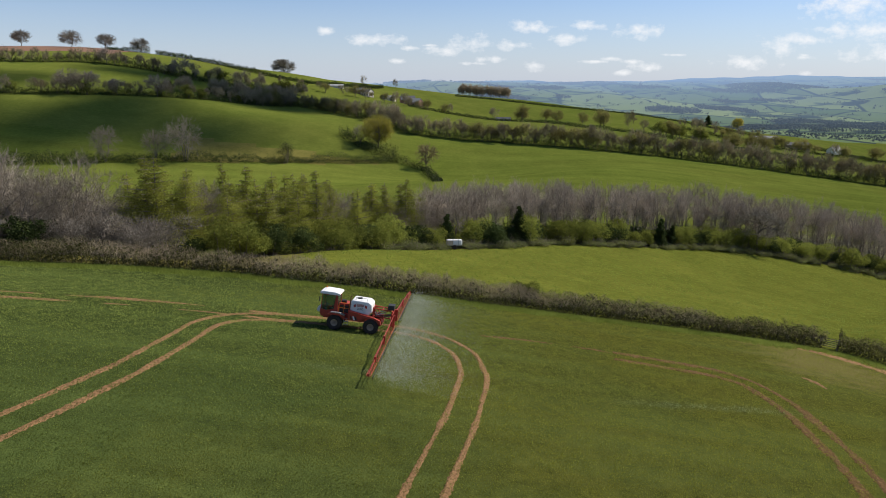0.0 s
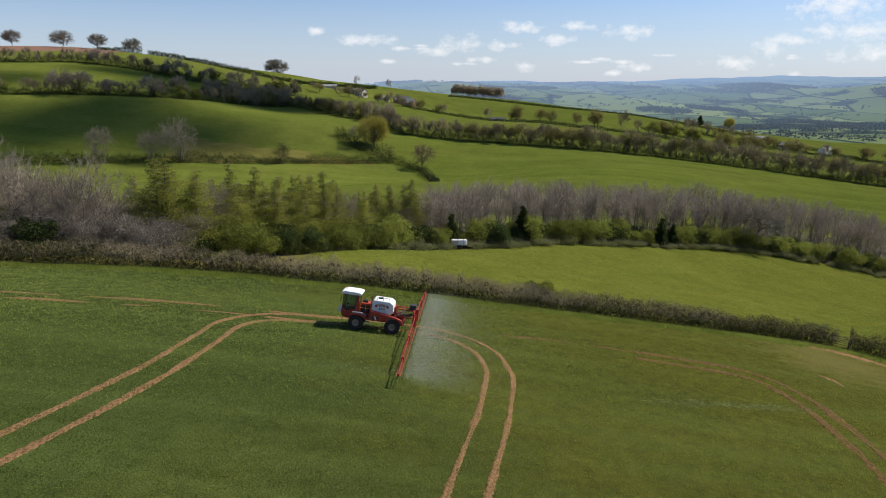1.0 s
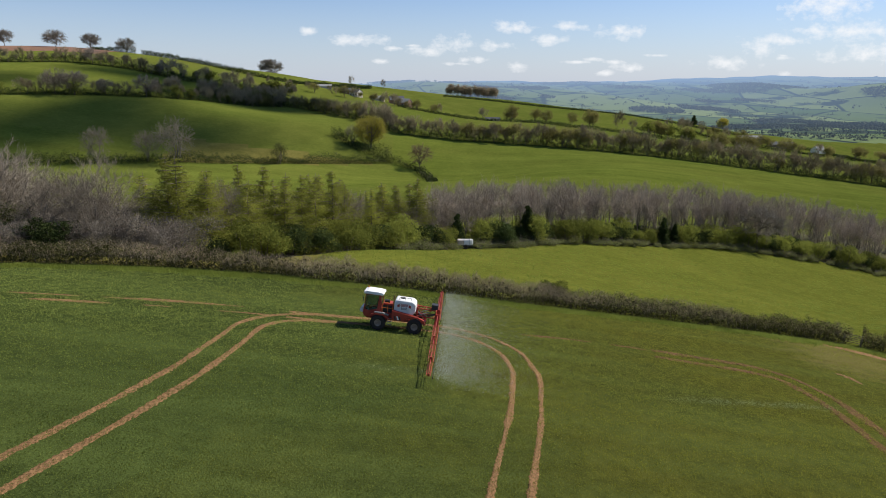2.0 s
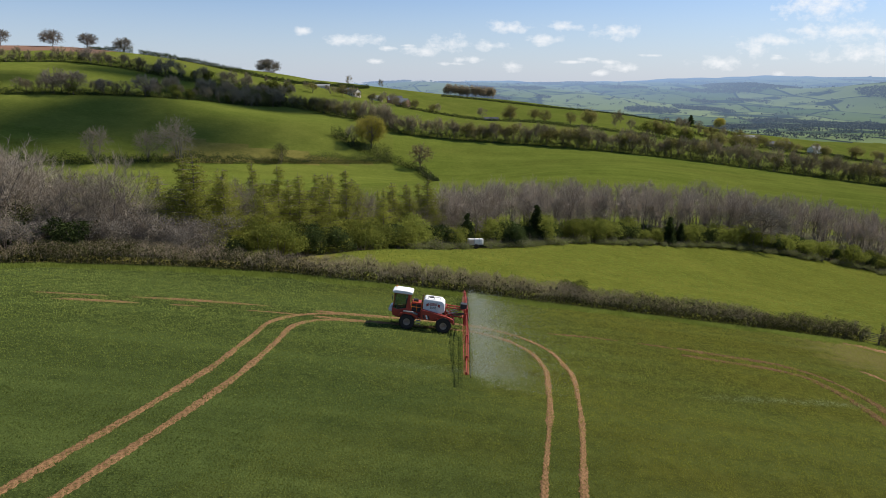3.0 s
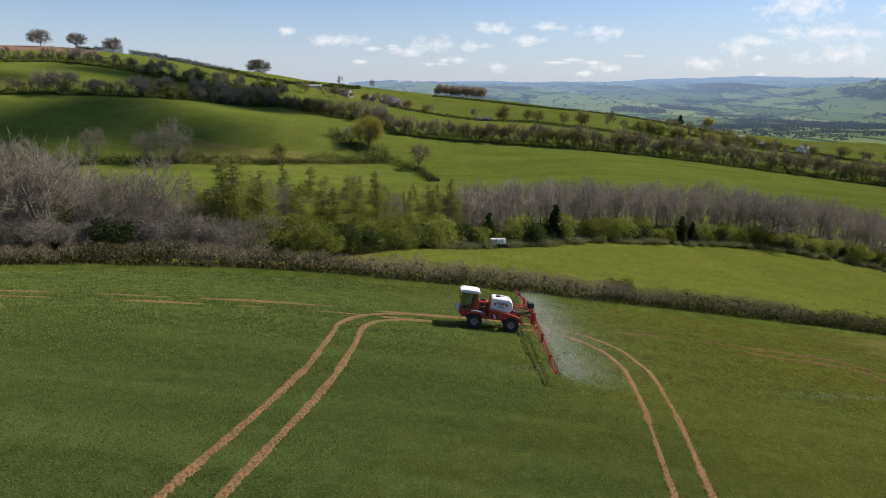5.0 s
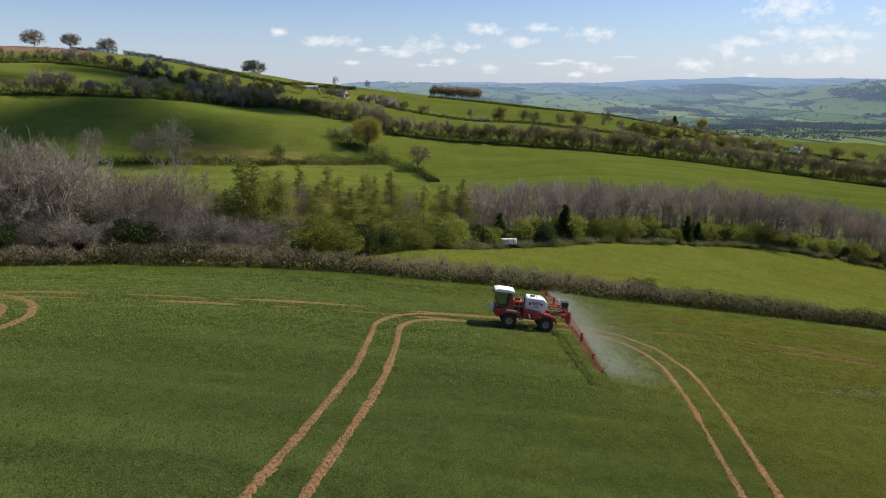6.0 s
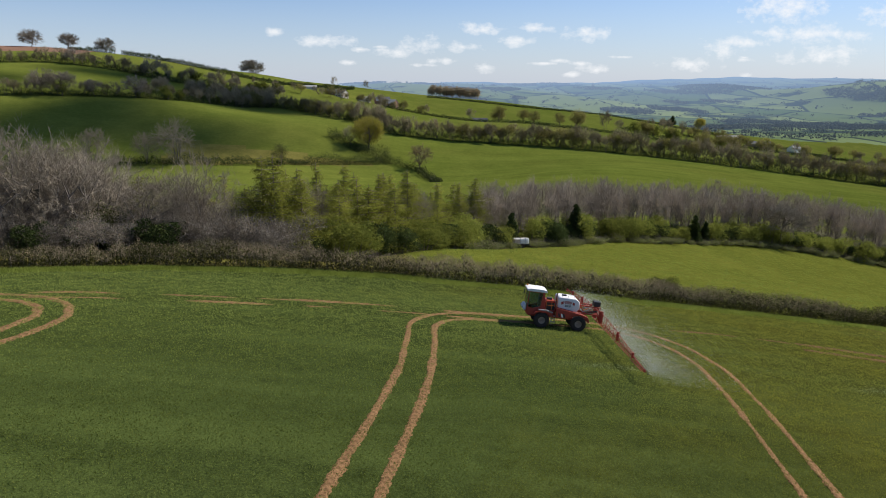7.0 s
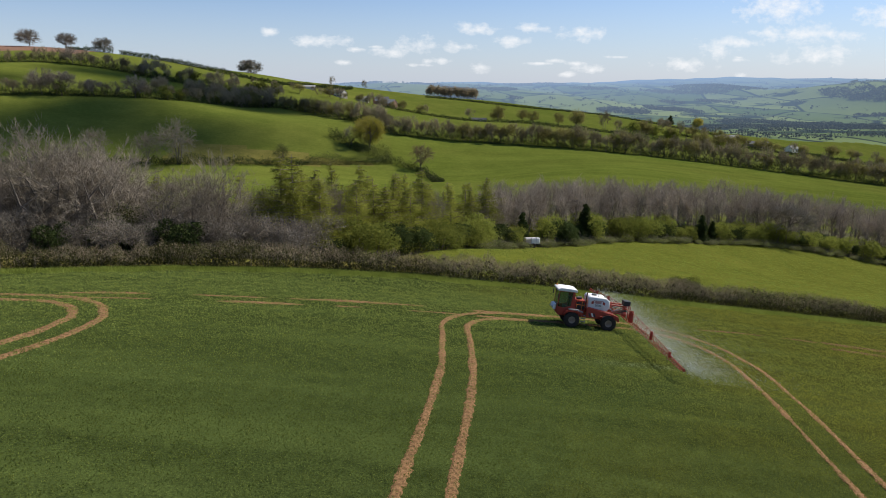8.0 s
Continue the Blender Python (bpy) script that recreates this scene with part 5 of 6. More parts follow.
def build_sprayer(x, y, yaw):
    """A red self-propelled crop sprayer; it faces its own -x."""
    root = thing("crop_sprayer", "red self-propelled crop sprayer with white tank and unfolded boom", "sprayer", tilt_at(x, y, yaw))
    for wx in (-1.57, 1.57):
        for wy in (-.99, .99):
            build_wheel(root, wx, wy)
        bm = fresh()
        rod_bm(bm, (wx, -.85, .68), (wx, .85, .68), .11, 10)
        box_bm(bm, wx - .2, wx + .2, -.3, .3, .55, .95, .04)
        part("axle", bm, BLACK, root)
    bm = fresh()
    for s in (-1, 1):
        box_bm(bm, -2.7, 2.5, s * .42 - .07, s * .42 + .07, .82, 1.05, .015)
    for cx in (-2.6, -.9, .6, 2.4):
        box_bm(bm, cx - .08, cx + .08, -.42, .42, .84, 1.03)
    part("chassis", bm, RED, root)
    # cab: red tub, leaning rear pillars, slim front pillars
    bm = fresh()
    for s in (-1, 1):
        slab_bm(bm, [(-2.90, 1.66), (-2.93, 1.36), (-2.76, 1.06), (-2.36, 1.02), (-2.15, 1.32), (-1.62, 1.5), (-1.46, 1.46), (-1.42, 1.72), (-1.86, 1.74), (-2.45, 1.56)], s * .8 - .03, s * .8 + .03, .01)
        slab_bm(bm, [(-1.78, 1.68), (-1.42, 1.70), (-1.50, 3.0), (-1.66, 3.0)], s * .8 - .035, s * .8 + .035, .01)
        slab_bm(bm, [(-2.91, 1.64), (-2.85, 1.64), (-2.80, 3.0), (-2.86, 3.0)], s * .8 - .03, s * .8 + .03, .008)
        slab_bm(bm, [(-2.86, 2.94), (-1.52, 2.94), (-1.52, 3.0), (-2.86, 3.0)], s * .8 - .032, s * .8 + .032)
    box_bm(bm, -2.88, -1.46, -.78, .78, 1.0, 1.2, .03)
    box_bm(bm, -2.95, -2.87, -.78, .78, 1.15, 1.62, .03)
    box_bm(bm, -1.50, -1.42, -.78, .78, 1.1, 1.95, .02)
    part("cab_frame", bm, RED, root, "red cab body with leaning rear pillar")
    for y0 in (-.8, .79):
        bm = fresh()
        slab_bm(bm, [(-2.86, 1.68), (-2.44, 1.58), (-1.88, 1.76), (-1.76, 1.78), (-1.66, 2.95), (-2.81, 2.95)], y0, y0 + .01)
        window = part("window", bm, GLASS, root, "tinted side glass")
        bm = fresh()
        rod_bm(bm, (-1.92, y0 + (-.04 if y0 < 0 else .05), 1.85), (-1.84, y0 + (-.04 if y0 < 0 else .05), 2.15), .018, 6)
        part("door_handle", bm, BLACK, window)
    bm = fresh()
    slab_bm(bm, [(-2.905, 1.64), (-2.895, 1.64), (-2.845, 2.98), (-2.855, 2.98)], -.76, .76)
    part("windscreen", bm, GLASS, root, "tinted windscreen")
    bm = fresh()
    slab_bm(bm, [(-1.47, 1.94), (-1.46, 1.94), (-1.53, 2.98), (-1.54, 2.98)], -.76, .76)
    part("rear_window", bm, GLASS, root, "tinted rear glass")
    bm = fresh()
    slab_bm(bm, [(-3.04, 3.03), (-2.98, 3.0), (-1.36, 2.98), (-1.30, 3.06), (-1.36, 3.16), (-1.7, 3.22), (-2.7, 3.24), (-3.02, 3.16)], -.92, .92, .025)
    roof = part("cab_roof", bm, WHITE, root, "white moulded cab roof with overhanging brow")
    bm = fresh()
    for k in range(4):
        box_bm(bm, -3.07, -3.02, -.66 + k * .38, -.48 + k * .38, 3.05, 3.13, .01)
    part("work_lamps", bm, STEEL, roof)
    bm = fresh()
    box_bm(bm, -2.3, -1.8, -.28, .28, 1.45, 1.62, .05)
    box_bm(bm, -1.88, -1.72, -.27, .27, 1.55, 2.5, .05)
    part("seat", bm, BLACK, root, "black cab seat")
    bm = fresh()
    rod_bm(bm, (-2.72, 0, 1.3), (-2.55, 0, 1.95), .03)
    bmesh.ops.create_cone(bm, cap_ends=True, segments=16, radius1=.19, radius2=.19, depth=.03, matrix=Matrix.Translation((-2.53, 0, 1.98)) @ Matrix.Rotation(.5, 4, "Y"))
    part("steering_wheel", bm, BLACK, root)
    bm = fresh()
    box_bm(bm, -2.78, -2.6, -.5, .5, 1.25, 1.72, .04)
    part("dashboard", bm, BLACK, root)
    bm = fresh()
    bmesh.ops.create_cone(bm, cap_ends=True, segments=12, radius1=.06, radius2=.05, depth=.14, matrix=Matrix.Translation((-2.84, .72, 3.28)))
    part("beacon", bm, AMBER, root, "amber warning beacon")
    for s in (-1, 1):
        bm = fresh()
        rod_bm(bm, (-2.84, s * .82, 2.75), (-2.98, s * 1.12, 2.72), .015, 6)
        box_bm(bm, -3.02, -2.96, s * 1.12 - .08, s * 1.12 + .08, 2.36, 2.78, .015)
        part("mirror", bm, BLACK, root)
    bm = fresh()
    slab_bm(bm, [(-3.18, 1.30), (-3.26, 1.42), (-3.16, 1.72), (-2.96, 1.80), (-2.96, 1.26)], -.6, .6, .04)
    part("nose", bm, WHITE, root, "white rounded nose cowl with lamps")
    for s in (-1, 1):
        bm = fresh()
        box_bm(bm, -3.28, -3.2, s * .42 - .13, s * .42 + .13, 1.40, 1.56, .02)
        part("headlight", bm, STEEL, root)
    for s in (-1, 1):
        bm = fresh()
        slab_bm(bm, [(-2.34, 1.10), (-2.2, 1.36), (-1.86, 1.48), (-1.2, 1.46), (-.76, 1.30), (-.6, 1.08), (-.82, 1.10), (-1.2, 1.32), (-1.9, 1.34), (-2.16, 1.2)], s * 1.0 - .21, s * 1.0 + .21, .012)
        part("mudguard", bm, RED, root, "red front mudguard")
    # walkway and fuel tank between cab and spray tank
    bm = fresh()
    slab_bm(bm, [(-1.95, 1.50), (-1.25, 1.49), (-.75, 1.36), (-.70, 1.42), (-1.2, 1.56), (-1.95, 1.57)], -1.18, -.82, .01)
    part("walkway", bm, STEEL, root, "pale grey tread plate walkway")
    bm = fresh()
    box_bm(bm, -1.40, -.42, -.66, .66, 1.1, 1.5, .03)
    box_bm(bm, -1.30, -.50, -.60, .60, 2.14, 2.30, .04)
    for bx in (-1.36, -.48):
        for s in (-1, 1):
            box_bm(bm, bx - .03, bx + .05, s * .62 - .04, s * .62 + .04, 1.4, 2.2)
    part("engine_cover", bm, RED, root)
    bm = fresh()
    box_bm(bm, -1.30, -.54, -.58, .58, 1.48, 2.15, .04)
    for k in range(7):
        box_bm(bm, -1.26, -.58, -.63, -.59, 1.58 + k * .08, 1.62 + k * .08)
        box_bm(bm, -1.26, -.58, .59, .63, 1.58 + k * .08, 1.62 + k * .08)
    part("engine", bm, BLACK, root, "dark louvred engine bay")
    bm = fresh()
    bmesh.ops.create_cone(bm, cap_ends=True, segments=16, radius1=.15, radius2=.15, depth=.42, matrix=Matrix.Translation((-1.0, -.25, 2.42)) @ Matrix.Rotation(math.pi / 2, 4, "Y"))
    rod_bm(bm, (-.95, -.25, 2.42), (-.85, .1, 2.24), .06, 8)
    part("air_cleaner", bm, BLACK, root)
    bm = fresh()
    rod_bm(bm, (-.42, -.5, 2.0), (-.42, -.5, 2.95), .05, 10)
    rod_bm(bm, (-.42, -.5, 2.92), (-.36, -.5, 3.05), .045, 10)
    part("exhaust", bm, plain_material("rusty_exhaust", (.16, .075, .045), .7, .4, .5), root, "rusty brown exhaust stack")
    bm = fresh()
    for bx in (-1.32, -.86, -.42):
        rod_bm(bm, (bx, -.98, 1.45), (bx, -.98, 2.45), .017, 6)
    rod_bm(bm, (-1.32, -.98, 2.45), (-.42, -.98, 2.45), .017, 6)
    rod_bm(bm, (-1.32, -.98, 1.98), (-.42, -.98, 1.98), .014, 6)
    part("hand_rail", bm, AMBER, root, "thin yellow hand rail")
    bm = fresh()
    for k in range(3):
        box_bm(bm, -.78, -.42, -1.06, -.82, .55 + k * .26, .59 + k * .26, .008)
    for bx in (-.78, -.43):
        box_bm(bm, bx - .015, bx + .015, -1.0, -.95, .5, 1.28)
    part("step_ladder", bm, STEEL, root)
    # tank
    bm = fresh()
    slab_bm(bm, [(-.34, 1.6), (-.34, 2.62), (-.2, 2.78), (1.20, 2.74), (1.50, 2.52), (1.56, 1.9), (1.3, 1.6)], -.9, .9, .09)
    tank = part("tank", bm, WHITE, root, "white moulded spray tank")
    for f in tank.data.polygons:
        f.use_smooth = True
    bm = fresh()
    bmesh.ops.create_cone(bm, cap_ends=True, segments=20, radius1=.22, radius2=.2, depth=.1, matrix=Matrix.Translation((.3, 0, 2.82)))
    part("tank_lid", bm, BLACK, tank)
    bm = fresh()
    for k in range(3):
        rod_bm(bm, (.05 + k * .5, -.6, 2.72), (.05 + k * .5, -.6, 2.98), .018, 6)
    rod_bm(bm, (.05, -.6, 2.98), (1.05, -.6, 2.96), .018, 6)
    part("grab_rail", bm, STEEL, tank)
    number = part("lettering", text_mesh("3000", .27, BLACK), None, tank, "dark red capacity number")
    number.matrix_local = Matrix.Translation((.52, -.906, 2.06)) @ Matrix.Rotation(math.pi / 2, 4, "X")
    bm = fresh()
    for zz, half, low, high in ((2.47, .42, -.02, .012), (2.40, .30, -.022, .022), (2.33, .33, -.022, .022), (2.26, .26, -.02, .02)):
        box_bm(bm, .52 - half, .52 + half, -.912, -.9, zz + low, zz + high)
    for sx in (-1, 1):
        slab_bm(bm, [(.52 + sx * .38, 2.22), (.52 + sx * .56, 2.14), (.52 + sx * .60, 2.36), (.52 + sx * .40, 2.44)], -.912, -.9)
    part("emblem", bm, RED, tank, "red maker's mark of plain bars")
    # wedge-shaped side panels running back into the rear mudguards
    for s in (-1, 1):
        bm = fresh()
        slab_bm(bm, [(-.44, 1.86), (-.44, 1.04), (.40, 1.02), (.72, 1.18), (1.05, 1.36), (1.60, 1.40), (2.08, 1.24), (2.36, .86), (2.48, .9), (2.34, 1.30), (1.86, 1.48), (1.2, 1.58), (.4, 1.74)], s * .97 - .2, s * .97 + .06, .014)
        part("side_panel", bm, RED, root, "long red wedge side panel and rear mudguard")
    bm = fresh()
    rod_bm(bm, (-.40, -1.06, 1.90), (1.9, -1.06, 1.52), .03, 6)
    part("panel_rail", bm, RED, root)
    for k, (bx, mat) in enumerate(((-.28, BLACK), (-.04, WHITE), (.14, BLACK))):
        bm = fresh()
        slab_bm(bm, [(bx, 1.42), (bx + .12, 1.42), (bx + .26, 1.10), (bx + .12, 1.10)], -1.186 - k * .003, -1.172)
        part("badge", bm, mat, root)
    # lift and mast
    bm = fresh()
    for s in (-.45, .45):
        rod_bm(bm, (1.6, s, 2.18), (3.15, s, 2.12), .055)
        rod_bm(bm, (1.7, s, 1.5), (3.15, s, 1.45), .055)
        rod_bm(bm, (1.62, s, 1.2), (1.62, s, 2.25), .06)
        rod_bm(bm, (1.75, s, 1.45), (2.9, s, 2.1), .035)
        rod_bm(bm, (1.6, s, 2.3), (2.4, s, 1.2), .035)
    for xx, zz in ((1.62, 2.2), (1.62, 1.4), (2.4, 2.15), (3.12, 2.12), (3.12, 1.45)):
        rod_bm(bm, (xx, -.45, zz), (xx, .45, zz), .04)
    part("lift_frame", bm, RED, root, "red parallel lift arms")
    bm = fresh()
    for s in (-.45, .45):
        rod_bm(bm, (1.9, s, 1.6), (2.7, s, 1.95), .045)
    part("lift_ram", bm, STEEL, root)
    bm = fresh()
    for s in (-1.0, -.5, .5, 1.0):
        rod_bm(bm, (3.28, s, .95), (3.28, s, 2.2), .045)
    for zz in (.95, 1.45, 1.85, 2.2):
        rod_bm(bm, (3.28, -1.0, zz), (3.28, 1.0, zz), .045)
    for s in (-1, 1):
        rod_bm(bm, (3.28, s * .5, .95), (3.28, s, 1.85), .025)
        rod_bm(bm, (3.28, s, .95), (3.28, s * .5, 1.85), .025)
    part("centre_frame", bm, RED, root, "red upright boom centre frame")
    bm = fresh()
    box_bm(bm, 2.85, 3.4, -.55, .25, 2.2, 2.62, .04)
    part("induction_box", bm, BLACK, root, "black box on the boom mast")
    bm = fresh()
    for k in range(4):
        rod_bm(bm, (1.7, -.2 + k * .13, 1.75), (2.4, -.2 + k * .13, 1.4 + .05 * k), .025, 6)
        rod_bm(bm, (2.4, -.2 + k * .13, 1.4 + .05 * k), (3.3, -.2 + k * .13, 1.7), .025, 6)
    part("hose_bundle", bm, BLACK, root)
    for s in (-1, 1):
        side = part("boom", box_bm(fresh(), 3.3, 3.6, s * 1.0 - .08, s * 1.0 + .08, .9, 1.95, .02), RED, root, "long red lattice boom arm")
        boom_section(side, s, 1.0, 6.4, 1.85, 1.58, .98, .44, "inner red lattice boom length")
        boom_section(side, s, 6.4, 10.6, 1.50, 1.22, .90, .4, "outer red lattice boom length")
        boom_section(side, s, 10.6, 13.4, 1.08, .92, .80, .3, "slim boom tip")
    return root


SPRAYER = (-8.45, 55.5)
build_sprayer(*SPRAYER, radians(-4.5))


def build_spray():
    """Fine droplets falling and drifting from the boom's nozzles."""
    rng = np.random.default_rng(41)
    n = 130000
    m = tilt_at(*SPRAYER, radians(-4.5))
    lag = rng.gamma(1.6, 1.35, n)
    y = rng.uniform(-13.3, 13.3, n)
    z = np.clip(.8 - .15 * lag + rng.normal(0, .22, n) * (1 + lag * .35), .03, 2.2)
    loc = np.stack([3.75 + lag, y + rng.normal(0, .2, n), z, np.ones(n)], 1) @ np.array(m).T
    c = loc[:, :3]
    d = rng.normal(size=c.shape) * .006
    v, f = twig_tris(c - d, c + d, .009, rng)
    mat = leaf_material("spray_droplets", (.75, .78, .78), (.9, .92, .92), .5, 0.0)
    tagged(new("spray_mist", mesh_of("spray_mist", v, f, mat)), "fine white spray drifting behind the boom nozzles", "spray", "", "stuff")


build_spray()


# ---- farm buildings ----
SLATE = plain_material("grey_slate", (.10, .10, .105), .9, 0, .4, 1.5)
TIN = plain_material("pale_tin_roof", (.27, .27, .265), .85, 0, .35, .8)
STONE = plain_material("pale_rendered_stone", (.62, .56, .48), .85, 0, .3, .8)
LIMEWASH = plain_material("limewash", (.75, .73, .68), .8, 0, .2, .8)
BRICK = plain_material("dull_brick", (.26, .15, .11), .85, 0, .4, .8)
PANE = plain_material("dark_window_pane", (.03, .035, .04), .1, 0, .1, 2.0)
TIMBER = plain_material("weathered_timber", (.20, .165, .125), .85, 0, .5, 3.0)


def building(name, label, category, x, y, yaw, length, width, eaves, ridge, wall_mat, roof_mat, windows=0, chimneys=0, lift=0.0):
    root = thing(name, label, category, Matrix.Translation((x, y, gz(x, y) + lift)) @ Matrix.Rotation(yaw, 4, "Z"))
    L, W = length / 2, width / 2
    bm = fresh()
    for s in (-1, 1):
        box_bm(bm, -L, L, s * W - .2, s * W + .2, -2.0, eaves)
        face = [(-W, -2.0), (W, -2.0), (W, eaves), (0, ridge - .15), (-W, eaves)]
        piece = bmesh.new()
        fc = piece.faces.new([piece.verts.new((s * L - .2, py, pz)) for py, pz in face])
        got = bmesh.ops.extrude_face_region(piece, geom=[fc])
        for v in got["geom"]:
            if isinstance(v, bmesh.types.BMVert):
                v.co.x = s * L + .2
        bmesh.ops.recalc_face_normals(piece, faces=piece.faces[:])
        me = bpy.data.meshes.new("piece")
        piece.to_mesh(me)
        piece.free()
        bm.from_mesh(me)
    part("wall", bm, wall_mat, root)
    for s in (-1, 1):
        bm = fresh()
        run = math.hypot(W + .4, ridge - eaves)
        angle = math.atan2(ridge - eaves, W)
        box_bm(bm, -L - .45, L + .45, -.06, run + .1, -.08, .08)
        roof = part("roof", bm, roof_mat, root)
        roof.matrix_local = Matrix.Translation((0, s * (W + .4), eaves - .4 * math.tan(angle) + .1)) @ Matrix.Rotation(0 if s < 0 else math.pi, 4, "Z") @ Matrix.Rotation(angle, 4, "X")
    for k in range(windows):
        wx = -L + (k % ((windows + 1) // 2) + .5) * length / ((windows + 1) // 2)
        wz = 1.5 if k < (windows + 1) // 2 else 3.9
        if wz + .6 > eaves:
            wz = 1.5
            wx += .9
        bm = fresh()
        box_bm(bm, wx - .55, wx + .55, -W - .28, -W - .15, wz - .65, wz + .65, .02)
        frame_ob = part("window", bm, LIMEWASH, root)
        bm = fresh()
        for dx in (-.27, .27):
            box_bm(bm, wx + dx - .22, wx + dx + .22, -W - .31, -W - .285, wz - .55, wz + .55)
        part("pane", bm, PANE, frame_ob)
    for k in range(chimneys):
        cx = (-1) ** k * (L - .7)
        bm = fresh()
        box_bm(bm, cx - .45, cx + .45, -.4, .4, ridge - .8, ridge + 1.3, .03)
        part("chimney", bm, BRICK, root)
    return root


building("farmhouse", "pale two-storey stone farmhouse with slate roof on the hillside", "house", -57.5, 636, -.75, 10, 6.5, 3.9, 6.2, STONE, SLATE, 6, 2, 0.0)
building("cottage", "small grey-roofed outbuilding beside the farmhouse", "house", -67, 645, .1, 8, 6, 3, 5, BRICK, SLATE, 2, 0)
building("barn", "long low barn with pale tin roof", "barn", -38, 640, -.1, 11, 6, 2.4, 4.2, STONE, TIN, 0, 0)
building("barn", "dark slate-roofed stone barn", "barn", -21, 641, .2, 13, 8, 4, 7.4, BRICK, SLATE, 2, 0)
building("barn", "gabled brick barn with roof lights", "barn", -13, 634, -.7, 10, 8, 3.6, 6.8, BRICK, TIN, 2, 0)
building("shed", "low stone shed by a track", "shed", 62, 590, -.3, 12, 4, 2, 3.2, STONE, SLATE, 0, 0)
building("shed", "white farm shed above the garden trees", "shed", -88, 655, .1, 13, 5, 1.8, 3.0, STONE, TIN, 0, 0)
building("barn", "long pale-roofed cattle barn on the slope", "barn", 352, 716, -.25, 24, 11, 4, 6.5, TIMBER, TIN, 0, 0)
building("barn", "brown open-sided cattle barn", "barn", 378, 700, -.25, 22, 11, 4, 6.5, TIMBER, SLATE, 0, 0)
building("house", "bright white rendered house among trees", "house", 412, 690, .5, 13, 8, 4.5, 7.5, LIMEWASH, TIN, 4, 1)


def build_bowser(x, y, yaw):
    """A white water tank trailer standing at the wood edge."""
    root = thing("water_bowser", "rust-streaked white tank trailer parked at the wood edge", "trailer", tilt_at(x, y, yaw))
    bm = fresh()
    box_bm(bm, -1.5, 1.5, -.72, .72, .74, 1.95, .28)
    part("tank", bm, plain_material("stained_white_tank", (.80, .77, .72), .5, .0, .3, 1.6, (.42, .28, .15)), root)
    bm = fresh()
    box_bm(bm, -1.46, -.3, -.735, .735, .86, 1.66, .05)
    part("rust_patch", bm, plain_material("rust_stain", (.50, .36, .24), .8, .0, .6, 2.2, (.70, .62, .52)), root, "rust-stained end of the tank")
    bm = fresh()
    for bx in (-.3, .75):
        box_bm(bm, bx - .025, bx + .025, -.745, .745, .72, 1.97, .01)
    part("strap", bm, STEEL, root)
    bm = fresh()
    box_bm(bm, -1.55, 1.55, -.55, -.42, .58, .76, .01)
    box_bm(bm, -1.55, 1.55, .42, .55, .58, .76, .01)
    box_bm(bm, -3.0, -1.7, -.08, .08, .55, .68, .01)
    rod_bm(bm, (0, -.85, .45), (0, .85, .45), .06)
    part("chassis", bm, BLACK, root)
    for s in (-1, 1):
        w = part("wheel", lathe_mesh("bowser_wheel", [(.05, -.08), (.26, -.08), (.30, -.13), (.42, -.12), (.45, 0), (.42, .12), (.30, .13), (.26, .06), (.05, .06)], RUBBER, 20), None, root)
        w.location = (0, s * .9, .45)


build_bowser(3.0, 125.6, radians(6))


def build_gate(x, y, yaw, width):
    root = thing("field_gate", "weathered wooden five-bar gate in the hedge gap", "gate", tilt_at(x, y, yaw))
    for s in (-1, 1):
        bm = fresh()
        box_bm(bm, s * (width / 2 + .1) - .09, s * (width / 2 + .1) + .09, -.08, .08, -.3, 1.25, .02)
        part("post", bm, TIMBER, root)
    for k in range(5):
        bm = fresh()
        box_bm(bm, -width / 2, width / 2, -.025, .025, .25 + k * .22, .33 + k * .22, .006)
        part("bar", bm, TIMBER, root)
    bm = fresh()
    slab_bm(bm, [(-width / 2, .25), (-width / 2 + .1, .25), (width / 2, 1.2), (width / 2 - .1, 1.2)], -.05, -.027)
    part("brace", bm, TIMBER, root)


build_gate(44.6, 72.4, radians(-25), 1.6)


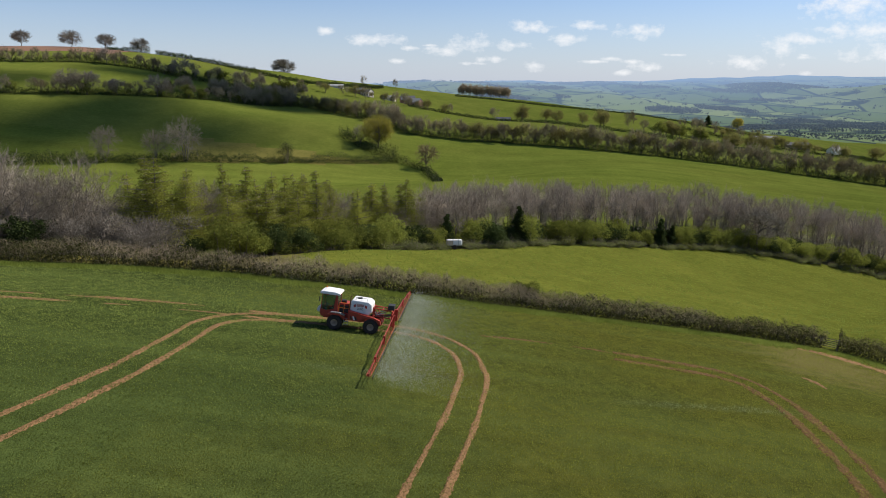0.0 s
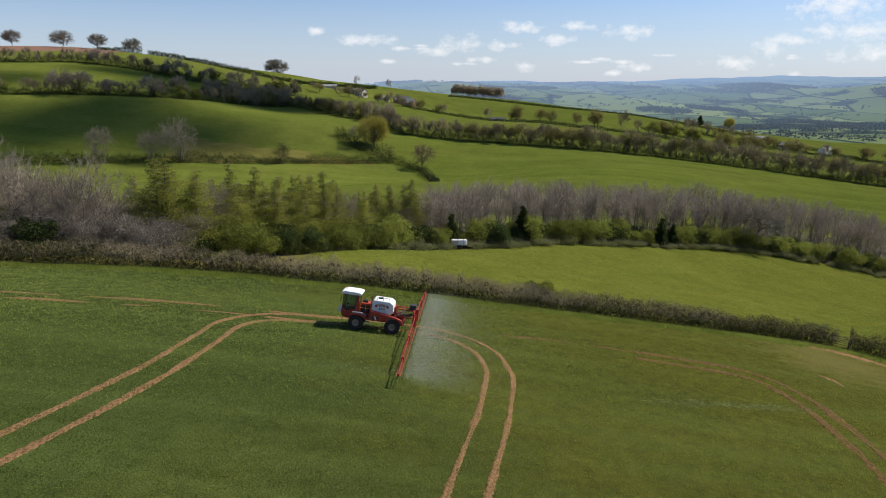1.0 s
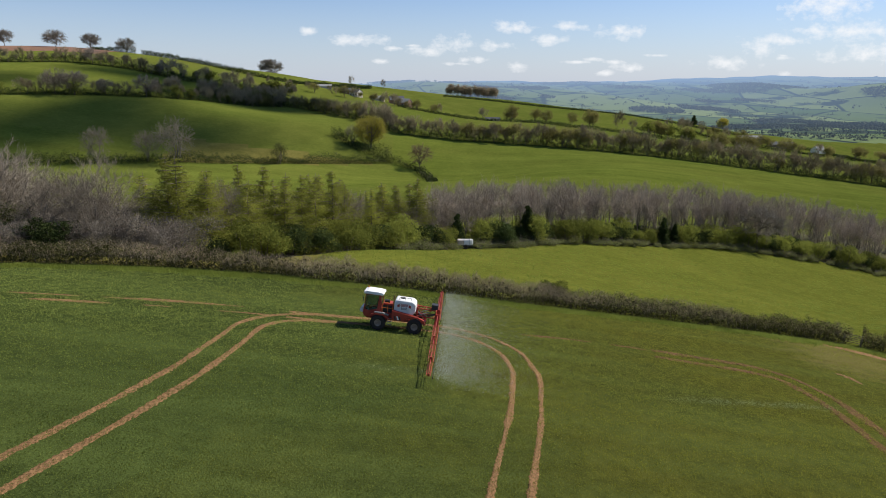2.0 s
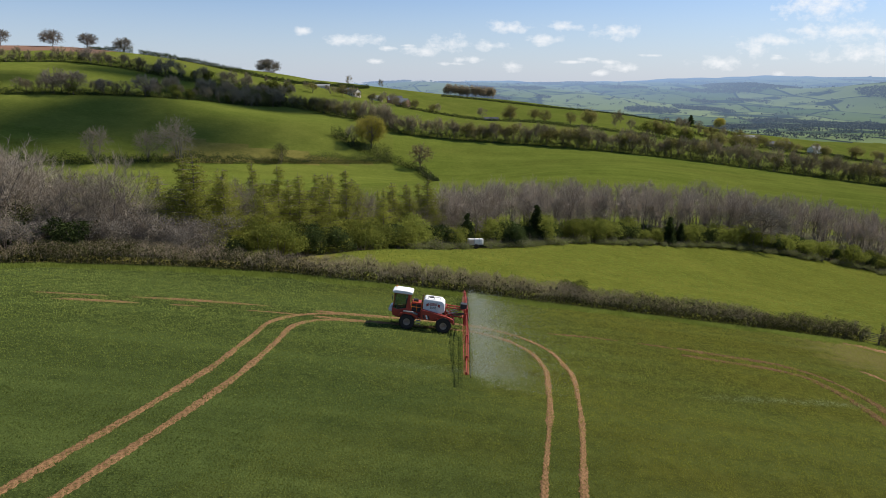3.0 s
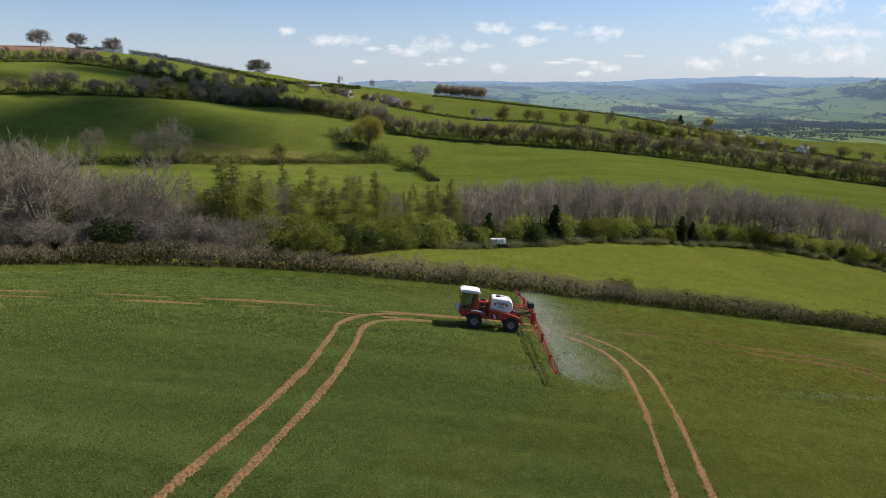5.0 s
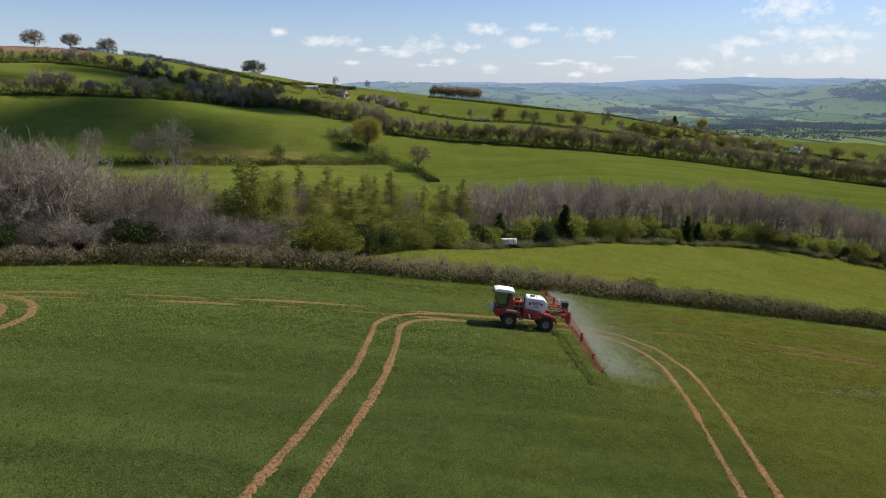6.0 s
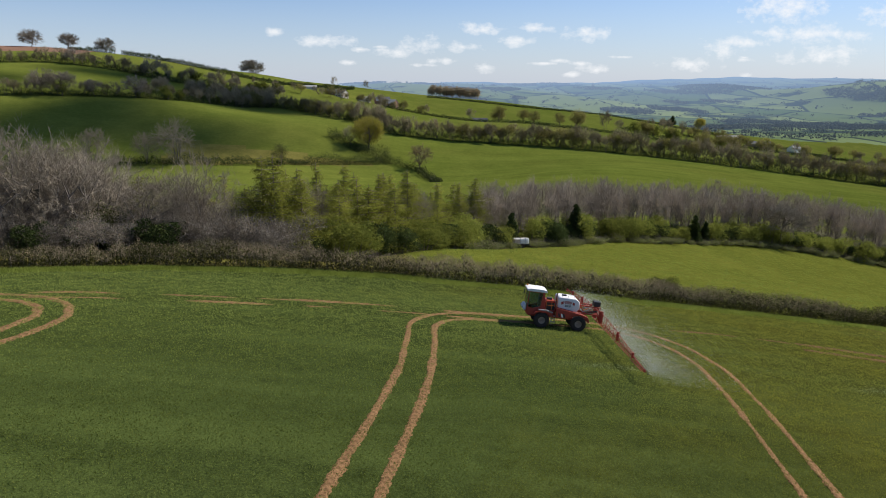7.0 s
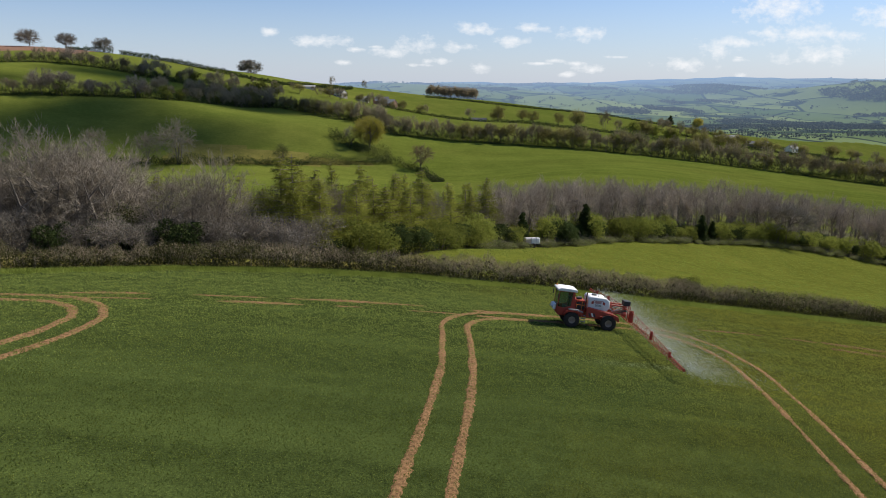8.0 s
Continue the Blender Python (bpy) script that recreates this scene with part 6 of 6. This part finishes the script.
def build_post(x, y, h):
    root = thing("fence_post", "grey weathered wooden fence post by the hedge", "post", Matrix.Translation((x, y, gz(x, y))), "fence posts")
    bm = fresh()
    box_bm(bm, -.08, .08, -.08, .08, -.2, h, .02)
    part("post", bm, TIMBER, root)
    bm = fresh()
    box_bm(bm, -.10, .10, -.012, .012, h * .75, h * .8)
    part("staple_rail", bm, STEEL, root)


for x, y, h in ((-60.5, 64.6, 1.3), (-63.0, 63.2, 1.2), (-58.0, 65.8, 1.2)):
    build_post(x, y, h)


def cloud_material():
    mat, add, link, out = new_material("thin_cloud")
    face, clear = add("ShaderNodeBsdfDiffuse"), add("ShaderNodeBsdfTransparent")
    face.inputs[0].default_value = (.85, .85, .86, 1)
    wisps = contrast(add, link, noise_at(add, link, add("ShaderNodeTexCoord").outputs["Object"], .02, 4.0, .6), .3, .7)
    mix = add("ShaderNodeMixShader")
    link(math_node(add, link, "MULTIPLY_ADD", wisps, .2, .12), mix.inputs[0])
    link(clear.outputs[0], mix.inputs[1])
    link(face.outputs[0], mix.inputs[2])
    link(mix.outputs[0], out.inputs[0])
    return mat


CLOUD = cloud_material()


def build_cloud(x, y, reach_x, reach_y, height, seed):
    """A fair-weather cloud high over the hill."""
    rng = np.random.default_rng(seed)
    bm = bmesh.new()
    for k in range(46):
        a, r = rng.uniform(0, math.tau), math.sqrt(rng.uniform(0, 1))
        s = rng.uniform(.3, .6) * min(reach_x, reach_y)
        m = Matrix.Translation((math.cos(a) * r * reach_x, math.sin(a) * r * reach_y, rng.uniform(0, .5) * s)) @ Matrix.Diagonal((s, s, s * .6, 1))
        bmesh.ops.create_icosphere(bm, subdivisions=2, radius=1.0, matrix=m)
    for v in bm.verts:
        v.co += Vector(noise.noise_vector(v.co * .02)) * 14
    me = bpy.data.meshes.new("cloud")
    bm.to_mesh(me)
    bm.free()
    me.materials.append(CLOUD)
    ob = new("cloud", me)
    ob.location = Vector((x, y, gz(x, y))) + TO_SUN * (height / TO_SUN.z)
    tagged(ob, "fair-weather cumulus cloud drifting over the hill", "cloud", "", "structure")


build_cloud(-236, 382, 170, 66, 2300, 3)
build_cloud(-150, 516, 90, 48, 2300, 4)
